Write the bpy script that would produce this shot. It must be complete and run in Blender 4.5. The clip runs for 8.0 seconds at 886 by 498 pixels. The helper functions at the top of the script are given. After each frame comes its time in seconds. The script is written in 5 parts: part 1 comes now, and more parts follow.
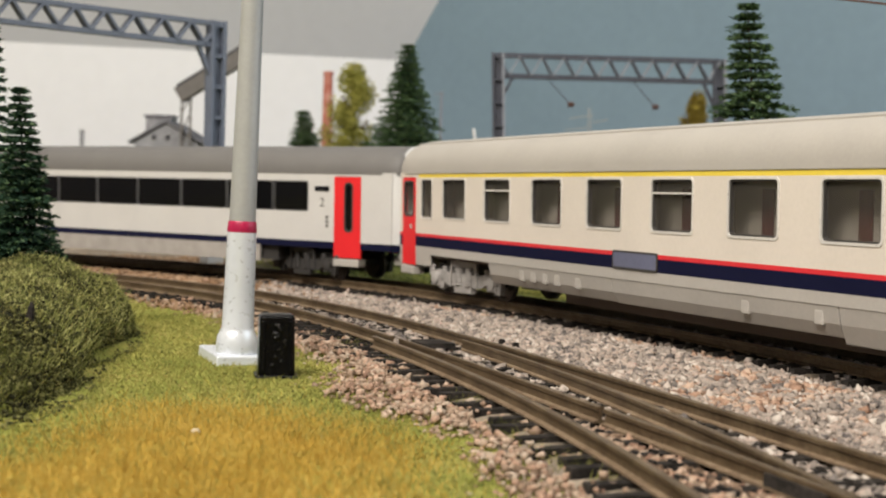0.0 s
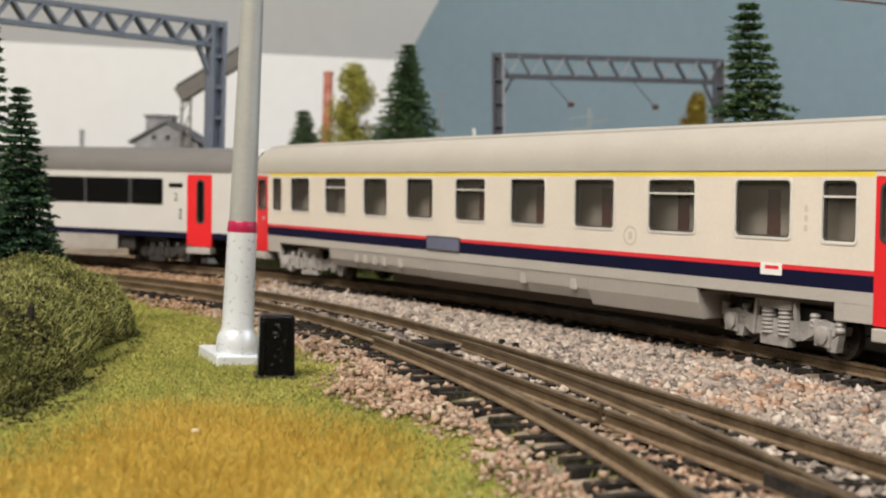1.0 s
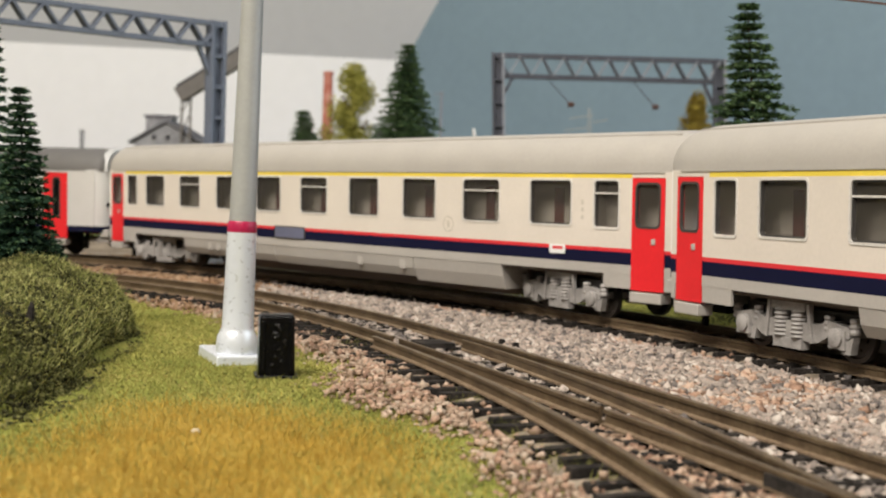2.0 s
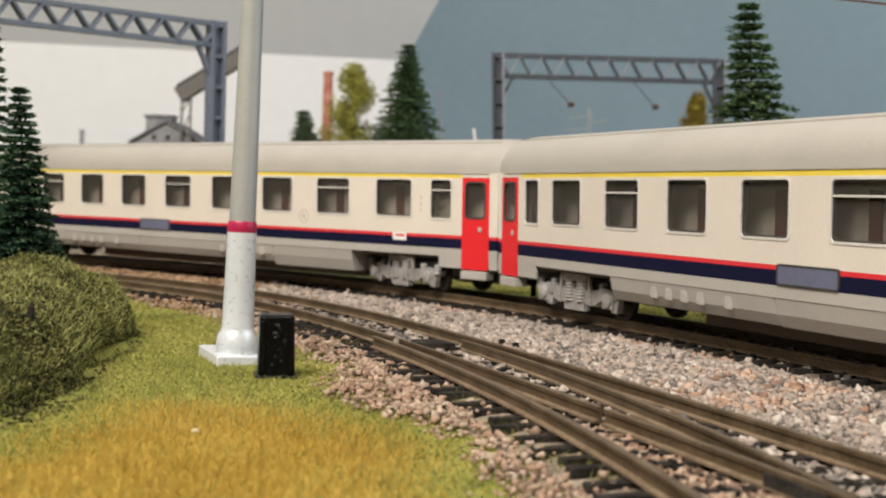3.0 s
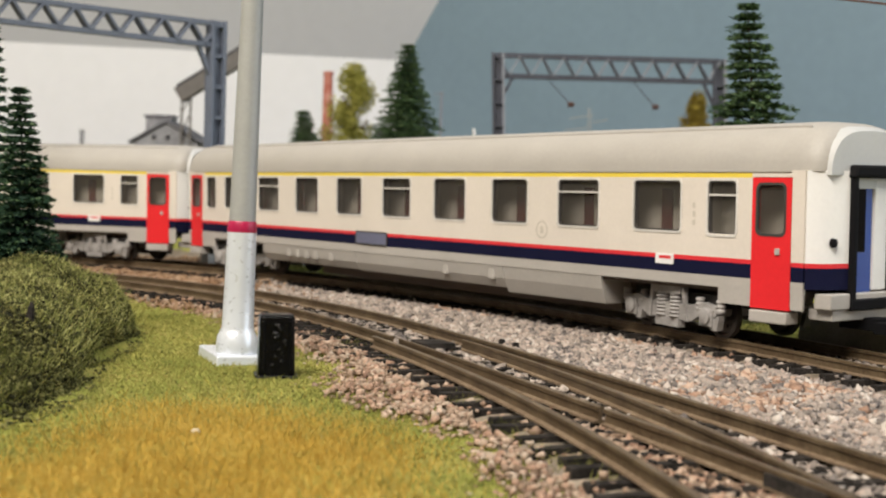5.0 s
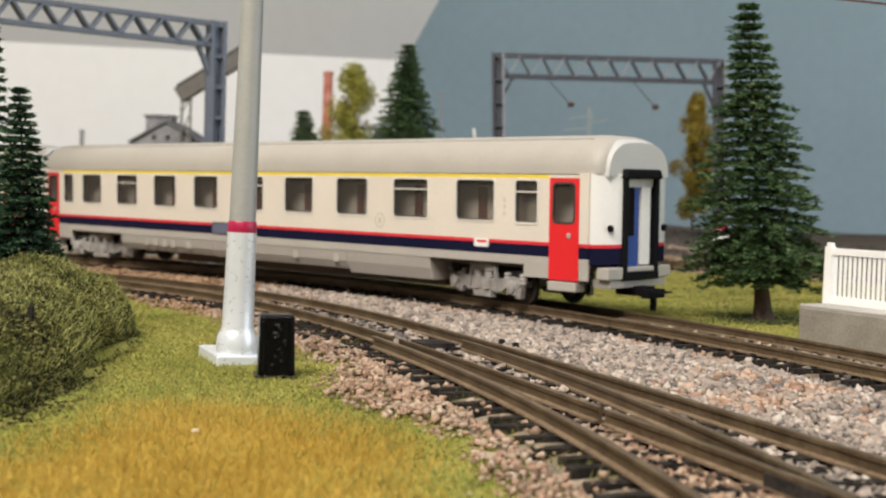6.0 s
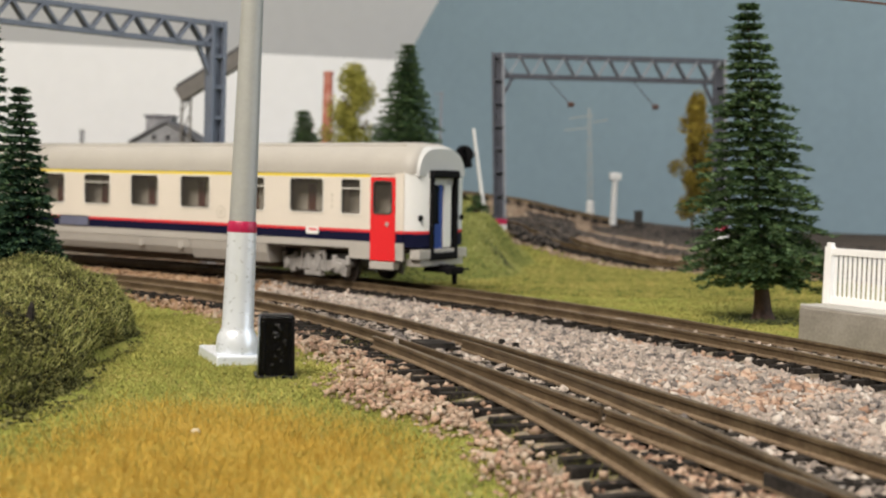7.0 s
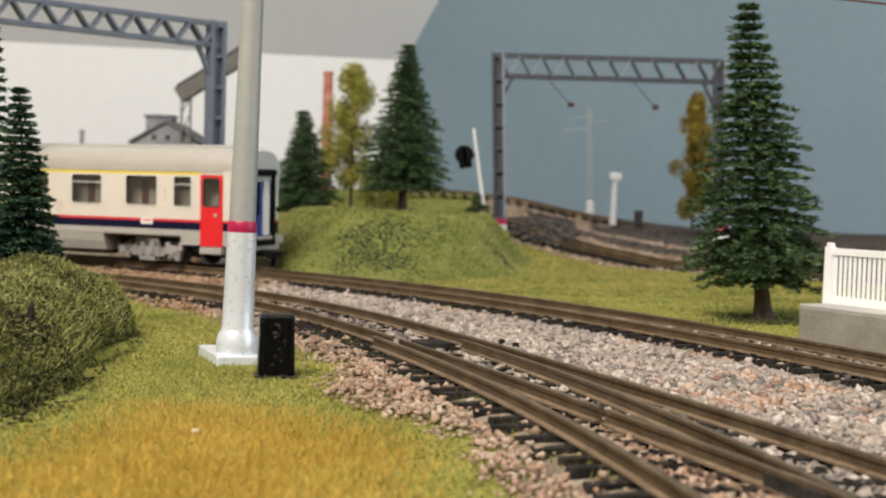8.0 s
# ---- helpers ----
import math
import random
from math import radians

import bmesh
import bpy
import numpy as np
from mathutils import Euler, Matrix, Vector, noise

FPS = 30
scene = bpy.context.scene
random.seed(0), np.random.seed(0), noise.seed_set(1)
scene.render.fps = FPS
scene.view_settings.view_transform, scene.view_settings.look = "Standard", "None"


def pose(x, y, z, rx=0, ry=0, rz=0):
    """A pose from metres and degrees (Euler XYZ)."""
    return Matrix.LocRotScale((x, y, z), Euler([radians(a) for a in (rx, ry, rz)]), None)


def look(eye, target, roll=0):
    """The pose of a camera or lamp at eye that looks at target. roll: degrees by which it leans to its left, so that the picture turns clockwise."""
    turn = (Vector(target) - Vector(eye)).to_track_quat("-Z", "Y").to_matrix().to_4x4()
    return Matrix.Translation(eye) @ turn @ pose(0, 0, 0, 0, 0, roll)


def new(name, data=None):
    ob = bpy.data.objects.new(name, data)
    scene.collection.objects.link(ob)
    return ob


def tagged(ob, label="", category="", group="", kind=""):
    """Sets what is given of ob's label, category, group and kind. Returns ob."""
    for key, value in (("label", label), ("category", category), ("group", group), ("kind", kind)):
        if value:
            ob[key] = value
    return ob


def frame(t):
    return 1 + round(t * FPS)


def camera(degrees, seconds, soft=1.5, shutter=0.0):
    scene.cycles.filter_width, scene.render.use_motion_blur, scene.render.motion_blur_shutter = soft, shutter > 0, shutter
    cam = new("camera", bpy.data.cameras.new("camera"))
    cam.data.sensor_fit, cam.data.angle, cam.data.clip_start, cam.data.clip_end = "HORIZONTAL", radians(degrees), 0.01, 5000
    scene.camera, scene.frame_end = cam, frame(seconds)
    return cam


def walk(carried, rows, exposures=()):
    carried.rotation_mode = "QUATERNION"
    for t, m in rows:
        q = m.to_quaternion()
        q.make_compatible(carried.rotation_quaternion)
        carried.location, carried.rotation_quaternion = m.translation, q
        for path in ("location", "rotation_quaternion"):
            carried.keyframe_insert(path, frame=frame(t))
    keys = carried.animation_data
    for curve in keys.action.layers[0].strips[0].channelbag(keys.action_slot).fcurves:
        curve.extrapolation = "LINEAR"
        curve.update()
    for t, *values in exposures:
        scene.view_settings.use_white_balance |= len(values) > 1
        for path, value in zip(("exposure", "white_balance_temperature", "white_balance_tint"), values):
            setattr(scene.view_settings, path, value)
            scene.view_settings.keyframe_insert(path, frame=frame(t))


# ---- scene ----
cam = camera(38.96, 8.0, soft=2.1)
EYE = pose(0, 0, 0.02909) @ pose(0, 0, 0, 90 - 2.33, 0, 0) @ pose(0, 0, 0, 0, 0, 1.63)
cam.data.dof.use_dof, cam.data.dof.focus_distance, cam.data.dof.aperture_fstop = True, 0.235, 48.0
walk(cam, [(0.0, EYE), (8.0, EYE)], exposures=[(0.0, 0.0), (8.0, 0.0)])

# ---- light: a room lamp overhead, daylight from a window behind ----
world = bpy.data.worlds.new("room")
world.use_nodes = True
scene.world = world
world.node_tree.nodes["Background"].inputs["Color"].default_value = (0.80, 0.88, 1.0, 1)
world.node_tree.nodes["Background"].inputs["Strength"].default_value = 0.1


def area_lamp(name, eye, target, sx, sy, watts, colour):
    data = bpy.data.lights.new(name, "AREA")
    data.shape, data.size, data.size_y, data.energy, data.color = "RECTANGLE", sx, sy, watts, colour
    ob = new(name, data)
    ob.matrix_world = look(eye, target)
    return ob


area_lamp("ceiling_lamp_light", (-0.48, -0.55, 1.20), (0.0, 0.6, 0), 1.0, 0.7, 48, (1.0, 0.92, 0.82))
area_lamp("window_light", (1.30, 0.10, 0.55), (0.0, 0.7, 0.0), 0.9, 1.0, 9, (0.80, 0.90, 1.0))

# ---- mesh tools: lengths in millimetres ----
MM = 0.001


class Shape:
    """Vertices, faces and material slots, gathered in millimetres."""

    def __init__(self):
        self.v, self.f, self.m = [], [], []

    def face(self, pts, mat=0):
        n = len(self.v)
        self.v += [tuple(p) for p in pts]
        self.f.append(tuple(range(n, n + len(pts))))
        self.m.append(mat)

    def hull(self, lo, hi, mat=0):
        """Two loops of equal length, joined and capped."""
        n, k = len(self.v), len(lo)
        self.v += [tuple(p) for p in lo] + [tuple(p) for p in hi]
        self.f.append(tuple(range(n + k - 1, n - 1, -1)))
        self.f.append(tuple(range(n + k, n + 2 * k)))
        for i in range(k):
            j = (i + 1) % k
            self.f.append((n + i, n + j, n + k + j, n + k + i))
        self.m += [mat] * (k + 2)

    def box(self, x0, x1, y0, y1, z0, z1, mat=0):
        self.hull([(x0, y0, z0), (x1, y0, z0), (x1, y1, z0), (x0, y1, z0)],
                  [(x0, y0, z1), (x1, y0, z1), (x1, y1, z1), (x0, y1, z1)], mat)

    def beam(self, p, q, w, h, mat=0, up=(0, 0, 1)):
        """A bar of section w by h from p to q."""
        p, q = Vector(p), Vector(q)
        d = (q - p).normalized()
        side = d.cross(Vector(up))
        side = side.normalized() if side.length > 1e-4 else Vector((1, 0, 0))
        top = side.cross(d).normalized()
        c = [side * (a * w / 2) + top * (b * h / 2) for a, b in ((-1, -1), (1, -1), (1, 1), (-1, 1))]
        self.hull([p + o for o in c], [q + o for o in c], mat)

    def loft(self, rings, mat=0, closed=True, caps=True):
        n, k = len(self.v), len(rings[0])
        for r in rings:
            self.v += [tuple(p) for p in r]
        for a in range(len(rings) - 1):
            for i in range(k if closed else k - 1):
                j = (i + 1) % k
                b = n + a * k
                self.f.append((b + i, b + j, b + k + j, b + k + i))
                self.m.append(mat)
        if caps:
            self.f.append(tuple(range(n + k - 1, n - 1, -1)))
            self.f.append(tuple(range(n + (len(rings) - 1) * k, n + len(rings) * k)))
            self.m += [mat, mat]

    def turned(self, profile, base=(0, 0, 0), axis="z", seg=24, mat=0):
        """A turned body: profile rows (radius, height along the axis)."""
        rings = []
        for r, h in profile:
            ring = []
            for i in range(seg):
                a = 2 * math.pi * i / seg
                c, s = r * math.cos(a), r * math.sin(a)
                o = {"z": (c, s, h), "y": (s, h, c), "x": (h, c, s)}[axis]
                ring.append((base[0] + o[0], base[1] + o[1], base[2] + o[2]))
            rings.append(ring)
        self.loft(rings, mat)

    def mesh(self, name, materials, smooth=None):
        me = bpy.data.meshes.new(name)
        me.from_pydata([(x * MM, y * MM, z * MM) for x, y, z in self.v], [], self.f)
        for m in materials:
            me.materials.append(m)
        me.polygons.foreach_set("material_index", self.m)
        bm = bmesh.new()
        bm.from_mesh(me)
        bmesh.ops.recalc_face_normals(bm, faces=bm.faces)
        bm.to_mesh(me)
        bm.free()
        if smooth is not None:
            me.polygons.foreach_set("use_smooth", [True] * len(me.polygons))
            me.set_sharp_from_angle(angle=radians(smooth))
        return me


def part(name, shape, materials, parent=None, label="", smooth=None, bevel=0.0, at=None):
    """One mesh object, under a thing or under a part; at: its pose in its parent's space."""
    if not isinstance(materials, (list, tuple)):
        materials = [materials]
    data = shape if isinstance(shape, bpy.types.Mesh) else shape.mesh(name, materials, smooth)
    ob = new(name, data)
    if parent is not None:
        ob.parent = parent
    if at is not None:
        ob.matrix_basis = at
    if label:
        ob["label"] = label
    if bevel:
        mod = ob.modifiers.new("bevel", "BEVEL")
        mod.width, mod.segments, mod.limit_method, mod.angle_limit = bevel * MM, 2, "ANGLE", radians(40)
    return ob


def thing(name, label, category, m=None, group="", kind=""):
    ob = tagged(new(name), label, category, group, kind)
    ob.empty_display_size = 0.01
    if m is not None:
        ob.matrix_basis = m
    return ob


def at_mm(x, y, z, rx=0, ry=0, rz=0):
    return pose(x * MM, y * MM, z * MM, rx, ry, rz)


# ---- materials ----
def material(name, colours, scale=1.0, rough=0.6, metal=0.0, bump=0.0, fine=6.0, island=0.0, spec=0.4, detail=5.0, stains=None, mottle=0.45):
    """Two to four colours mixed by coarse and fine noise; scale: blotches per millimetre. island: how far single pieces differ."""
    mat = bpy.data.materials.new(name)
    mat.use_nodes = True
    nt = mat.node_tree
    b = nt.nodes["Principled BSDF"]
    b.inputs["Metallic"].default_value = metal
    b.inputs["Specular IOR Level"].default_value = spec
    tc = nt.nodes.new("ShaderNodeTexCoord")

    def noise_node(s, d=detail):
        n = nt.nodes.new("ShaderNodeTexNoise")
        n.inputs["Scale"].default_value = s * 1000
        n.inputs["Detail"].default_value = d
        nt.links.new(tc.outputs["Object"], n.inputs["Vector"])
        return n
    coarse, small = noise_node(scale), noise_node(scale * fine)
    mix = nt.nodes.new("ShaderNodeMath")
    mix.operation = "MULTIPLY_ADD"
    mix.inputs[1].default_value = mottle
    nt.links.new(small.outputs["Fac"], mix.inputs[0])
    half = nt.nodes.new("ShaderNodeMath")
    half.operation = "MULTIPLY"
    half.inputs[1].default_value = 1 - mottle
    nt.links.new(coarse.outputs["Fac"], half.inputs[0])
    nt.links.new(half.outputs[0], mix.inputs[2])
    fac = mix
    if island:
        geo = nt.nodes.new("ShaderNodeNewGeometry")
        add = nt.nodes.new("ShaderNodeMath")
        add.operation = "MULTIPLY_ADD"
        add.inputs[1].default_value = island
        sub = nt.nodes.new("ShaderNodeMath")
        sub.operation = "SUBTRACT"
        sub.inputs[1].default_value = island / 2
        nt.links.new(geo.outputs["Random Per Island"], add.inputs[0])
        nt.links.new(mix.outputs[0], add.inputs[2])
        nt.links.new(add.outputs[0], sub.inputs[0])
        fac = sub
    ramp = nt.nodes.new("ShaderNodeValToRGB")
    el = ramp.color_ramp.elements
    while len(el) < len(colours):
        el.new(0.5)
    lo, hi = (0.36, 0.64) if not island else (0.5 - island / 2, 0.5 + island / 2)
    for i, c in enumerate(colours):
        el[i].position = lo + (hi - lo) * i / max(1, len(colours) - 1)
        el[i].color = (*c, 1)
    nt.links.new(fac.outputs[0], ramp.inputs["Fac"])
    nt.links.new(ramp.outputs["Color"], b.inputs["Base Color"])
    r = nt.nodes.new("ShaderNodeMapRange")
    r.inputs["To Min"].default_value, r.inputs["To Max"].default_value = max(0.02, rough - 0.1), min(1, rough + 0.1)
    nt.links.new(small.outputs["Fac"], r.inputs["Value"])
    nt.links.new(r.outputs["Result"], b.inputs["Roughness"])
    if bump:
        bp = nt.nodes.new("ShaderNodeBump")
        bp.inputs["Strength"].default_value = 0.6
        bp.inputs["Distance"].default_value = bump * MM
        nt.links.new(small.outputs["Fac"], bp.inputs["Height"])
        nt.links.new(bp.outputs["Normal"], b.inputs["Normal"])
    return mat


def tint(c, k):
    return tuple(min(1, x * k) for x in c)


def paint(name, c, rough=0.42, vary=0.07, scale=0.08, metal=0.0, bump=0.02, spec=0.35):
    return material(name, [tint(c, 1 - vary), c, tint(c, 1 + vary)], scale=scale, rough=rough, metal=metal, fine=14, bump=bump, spec=spec)


CREAM = paint("cream_paint", (0.635, 0.583, 0.522), 0.42, 0.04)
WHITE_COACH = paint("white_coach_paint", (0.53, 0.522, 0.515), 0.38, 0.04)
ROOF_BEIGE = paint("beige_roof_paint", (0.37, 0.35, 0.322), 0.5, 0.05)
ROOF_GREY = paint("grey_roof_paint", (0.135, 0.13, 0.127), 0.6, 0.06)
SIGNAL_RED = paint("red_paint", (0.66, 0.022, 0.028), 0.4, 0.05, spec=0.25)
STRIPE_RED = paint("stripe_red_paint", (0.62, 0.03, 0.04), 0.4, 0.05)
NAVY = paint("navy_paint", (0.008, 0.009, 0.03), 0.6, 0.12, spec=0.05)
YELLOW = paint("yellow_paint", (0.74, 0.575, 0.075), 0.45, 0.05)
SILL_GREY = paint("light_grey_paint", (0.385, 0.365, 0.34), 0.45, 0.06)
UNDER_GREY = paint("underframe_grey", (0.33, 0.31, 0.29), 0.5, 0.14, scale=0.2)
BOGIE_GREY = paint("bogie_grey", (0.285, 0.272, 0.262), 0.5, 0.3, scale=0.25)
DARK_UNDER = paint("dark_underframe", (0.035, 0.033, 0.032), 0.6, 0.2)
RUBBER = paint("black_rubber", (0.005, 0.005, 0.006), 0.75, 0.2, spec=0.1)
WINDOW_FRAME = paint("silver_window_frame", (0.66, 0.64, 0.61), 0.3, 0.05, metal=0.15)
DARK_FRAME = paint("dark_window_gasket", (0.05, 0.047, 0.045), 0.45, 0.1)
END_WHITE = paint("white_end_paint", (0.74, 0.74, 0.735), 0.38, 0.03)
DOOR_BLUE = paint("blue_gangway_door", (0.02, 0.06, 0.28), 0.4, 0.08)
INNER_BEIGE = paint("beige_inner_wall", (0.34, 0.31, 0.265), 0.6, 0.12)
INNER_DARK = paint("brown_inner_floor", (0.10, 0.075, 0.06), 0.7, 0.1)
CURTAIN_RED = paint("dark_red_inner_door", (0.07, 0.015, 0.013), 0.7, 0.15)
WHEEL_STEEL = paint("dark_wheel_steel", (0.06, 0.052, 0.046), 0.4, 0.2, metal=0.6)


def glass(name, c, rough=0.04, alpha=0.55):
    mat = bpy.data.materials.new(name)
    mat.use_nodes = True
    b = mat.node_tree.nodes["Principled BSDF"]
    b.inputs["Base Color"].default_value = (*c, 1)
    b.inputs["Roughness"].default_value = rough
    b.inputs["Alpha"].default_value = alpha
    b.inputs["Specular IOR Level"].default_value = 0.3
    return mat


PANE = glass("smoked_window_glass", (0.10, 0.092, 0.08), 0.06, 0.2)
DARK_PANE = glass("black_window_glass", (0.004, 0.004, 0.005), 0.08, 0.97)
DARK_PANE.node_tree.nodes["Principled BSDF"].inputs["Specular IOR Level"].default_value = 0.1

# ---- the train's track: centre line from headings that turn along its length ----
KNOTS = [-450 + 168.75 * i for i in range(9)]
BENDS = [-0.000540, 0.001257, -0.000803, 0.001322, 0.002117, 0.001817, 0.001947, 0.001050, 0.000670]


def make_line(x0, y0, heading, knots, bends, start, end, step=4.0):
    s = np.arange(start, end + 1, step)
    th = np.cumsum(np.interp(s, knots, bends)) * step
    i0 = int(round(-start / step))
    th = th - th[i0] + radians(heading)
    x, y = np.cumsum(np.cos(th)) * step, np.cumsum(np.sin(th)) * step
    return s, x - x[i0] + x0, y - y[i0] + y0, th


MAIN = make_line(84.62, 246.57, 112.60, KNOTS, BENDS, -1200, 1300)


def on_line(line, a):
    s, x, y, th = line
    return float(np.interp(a, s, x)), float(np.interp(a, s, y)), float(np.interp(a, s, th))
YARD = make_line(22.4, 202.7, 111.3, [-600, 60, 110, 160, 300, 700], [0, 0.0004, 0.0022, 0.0032, 0.0030, 0.0015], -600, 800)
BRANCH = make_line(18.6, 193.3, 106.2, [-600, -60, 60, 200], [0.0016, 0.0017, 0.0014, 0.001], -400, 100)
BACK = make_line(62, 856, 172, [-300, 0, 300], [0.004, 0.003, 0.001], -120, 200)
FAR = make_line(144, 615, 138, [-400, -60, 60, 200, 500], [0.001, 0.001, -0.002, -0.005, -0.004], -400, 420)


def side_of(line, pts):
    """Signed distance of points to a line (positive: on its left) and the place along it."""
    s, x, y, th = line
    best = np.full(len(pts), 1e9)
    idx = np.zeros(len(pts), int)
    for lo in range(0, len(pts), 4000):
        p = pts[lo:lo + 4000]
        d = (p[:, :1] - x[None]) ** 2 + (p[:, 1:2] - y[None]) ** 2
        i = d.argmin(1)
        idx[lo:lo + 4000] = i
        best[lo:lo + 4000] = (p[:, 1] - y[i]) * np.cos(th[i]) - (p[:, 0] - x[i]) * np.sin(th[i])
    return best, s[idx]


# ---- ground ----
def smooth(t):
    t = np.clip(t, 0, 1)
    return t * t * (3 - 2 * t)


def wave(x, y, k, ph=0.0):
    return np.sin(x * k + 1.3 * np.sin(y * k * 0.7 + ph)) * np.cos(y * k * 0.9 + 0.8 * np.sin(x * k * 1.3 + ph * 2))


def near_mound(x, y):
    r = (np.abs((x + 112 + 2 * np.sin(y * 0.06) + 0.13 * (y - 190)) / 56) ** 3.2 + np.abs((y - 240) / 84) ** 3.2) ** (1 / 3.2)
    return smooth((1.0 - r) / 0.30) ** 0.8


def bulge(x, y):
    """How far the near mound's flank leans out over its foot."""
    x, y = np.asarray(x, float), np.asarray(y, float)
    n = near_mound(x, y)
    out = 5.0 * np.clip(n * (1.25 - n) * 2.6, 0, 1) * np.clip((1.02 - n) * 6, 0, 1)
    ux, uy = (x + 118) / 56, (y - 240) / 84
    r = np.hypot(ux, uy) + 1e-6
    return x + out * ux / r, y + out * uy / r


def far_mound(x, y):
    r = np.sqrt(((x + 28) / (74 + 4 * np.sin(y * 0.05))) ** 2 + ((y - 642) / 172) ** 2)
    return smooth((1.0 - r) / 0.38)


def height(x, y):
    x, y = np.asarray(x, float), np.asarray(y, float)
    rise = np.interp(y, [640, 727, 800, 860, 1000, 1900], [0, 11.5, 15, 24.5, 27, 30])
    rise = rise * np.interp(x, [-160, -110, 20, 45, 100, 160, 260, 400], [1.0, 1.5, 1.5, 1.38, 0.98, 0.7, 0.33, 0.25])
    rise = rise + 2.5 * smooth(1.15 - np.hypot((x - 57) / 22, (y - 735) / 48))
    z = -4.2 + rise * 0.95 + 0.5 * wave(x, y, 0.035) + 0.25 * wave(x, y, 0.11, 1.0)
    z = z + near_mound(x, y) * (14.2 + 0.9 * wave(x, y, 0.05, 2.0) + 1.2 * wave(x, y, 0.19) + 0.9 * wave(x, y, 0.33, 1.5))
    return np.maximum(z, -4.2 + far_mound(x, y) * (25.5 + 1.2 * wave(x, y, 0.06) + 0.7 * wave(x, y, 0.2)))


GRASS_GROUND = material("green_turf", [(0.13, 0.15, 0.03), (0.22, 0.235, 0.05), (0.30, 0.29, 0.075), (0.36, 0.30, 0.09)], scale=0.03, rough=0.95, bump=0.8, fine=30, spec=0.1)
WALL_WHITE = paint("white_wall_paint", (0.92, 0.92, 0.935), 0.9, 0.02, scale=0.004)
WALL_BEIGE = paint("beige_wall_paint", (0.42, 0.39, 0.35), 0.9, 0.03, scale=0.004)
WALL_BLUE = paint("grey_blue_wall_paint", (0.215, 0.305, 0.375), 0.9, 0.05, scale=0.006)
CEILING_GREY = paint("grey_white_ceiling_paint", (0.64, 0.645, 0.665), 0.9, 0.03, scale=0.004)
FLOOR_WOOD = material("room_floor_boards", [(0.16, 0.10, 0.06), (0.25, 0.17, 0.10)], scale=0.01, rough=0.5)


def grid_sheet(name, xs, ys, mat):
    gx, gy = np.meshgrid(np.array(xs), np.array(ys))
    gz = height(gx, gy)
    nx, ny = len(xs), len(ys)
    me = bpy.data.meshes.new(name)
    bx, by = bulge(gx, gy)
    verts = np.stack([bx, by, gz], -1).reshape(-1, 3) * MM
    i = np.arange(nx * ny).reshape(ny, nx)
    faces = np.stack([i[:-1, :-1], i[:-1, 1:], i[1:, 1:], i[1:, :-1]], -1).reshape(-1, 4)
    me.from_pydata(verts.tolist(), [], faces.tolist())
    me.materials.append(mat)
    me.polygons.foreach_set("use_smooth", [True] * len(me.polygons))
    return new(name, me)


xs = sorted(set(list(range(-900, -260, 40)) + list(range(-260, 240, 4)) + list(range(240, 901, 40))))
ys = sorted(set(list(range(-300, 80, 30)) + list(range(80, 900, 4)) + list(range(900, 1401, 50))))
ground = grid_sheet("ground", xs, ys, GRASS_GROUND)
ground.data.materials.append(material("dark_brown_earth", [(0.035, 0.027, 0.022), (0.075, 0.06, 0.05), (0.12, 0.095, 0.075)], scale=0.03, rough=0.95, bump=0.8, fine=20, spec=0.1))
ground.data.materials.append(material("hill_turf_base", [(0.09, 0.105, 0.03), (0.15, 0.17, 0.045), (0.21, 0.225, 0.065)], scale=0.02, rough=0.95, bump=0.8, fine=20, spec=0.1))
# near mound's base, kept dark to show as shade low on the flank
ground.data.materials.append(material("shaded_moss_base", [(0.012, 0.012, 0.007), (0.03, 0.03, 0.012), (0.06, 0.058, 0.02)], scale=0.04, rough=0.95, bump=0.8, fine=12, spec=0.1))
for f in ground.data.polygons:
    fx, fy = f.center.x / MM, f.center.y / MM
    if far_mound(fx, fy) > 0.03 and fy < 800 or fy > 690 and fx < 30:
        f.material_index = 2
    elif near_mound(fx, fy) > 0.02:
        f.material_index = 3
    elif fy > 690 and fx > 45 + 6 * math.sin(fy * 0.06) or fy > 880 and fx > -40:
        f.material_index = 1
ground.data.materials.append(material("tan_ballast_dust", [(0.13, 0.105, 0.08), (0.21, 0.175, 0.135), (0.30, 0.255, 0.20)], scale=0.08, rough=0.95, bump=0.4, fine=12, spec=0.1))
mids = np.array([(f.center.x / MM, f.center.y / MM) for f in ground.data.polygons])
d_main, d_yard, d_branch = side_of(MAIN, mids)[0], side_of(YARD, mids), side_of(BRANCH, mids)[0]
d_edge = np.where(d_yard[1] < 40, d_branch, d_yard[0])
dusty = ((mids[:, 0] < -70) & (d_main > -115) & (d_main < 10)) | ((d_main > -12) & (d_yard[0] < 2) & (np.hypot(mids[:, 0], mids[:, 1]) < 900)) | ((d_yard[0] > -6) & (d_edge < 17))
for i in np.nonzero(dusty)[0]:
    ground.data.polygons[int(i)].material_index = 4
spots = np.array([(v.co.x / MM, v.co.y / MM) for v in ground.data.vertices])
e_main, e_yard, e_branch = side_of(MAIN, spots)[0], side_of(YARD, spots), side_of(BRANCH, spots)[0]
e_edge = np.where(e_yard[1] < 40, e_branch, e_yard[0])
raised = ((np.abs(e_main) < 14) | ((e_yard[0] > -14) & (e_edge < 14.5))) & (np.hypot(spots[:, 0], spots[:, 1]) < 900)
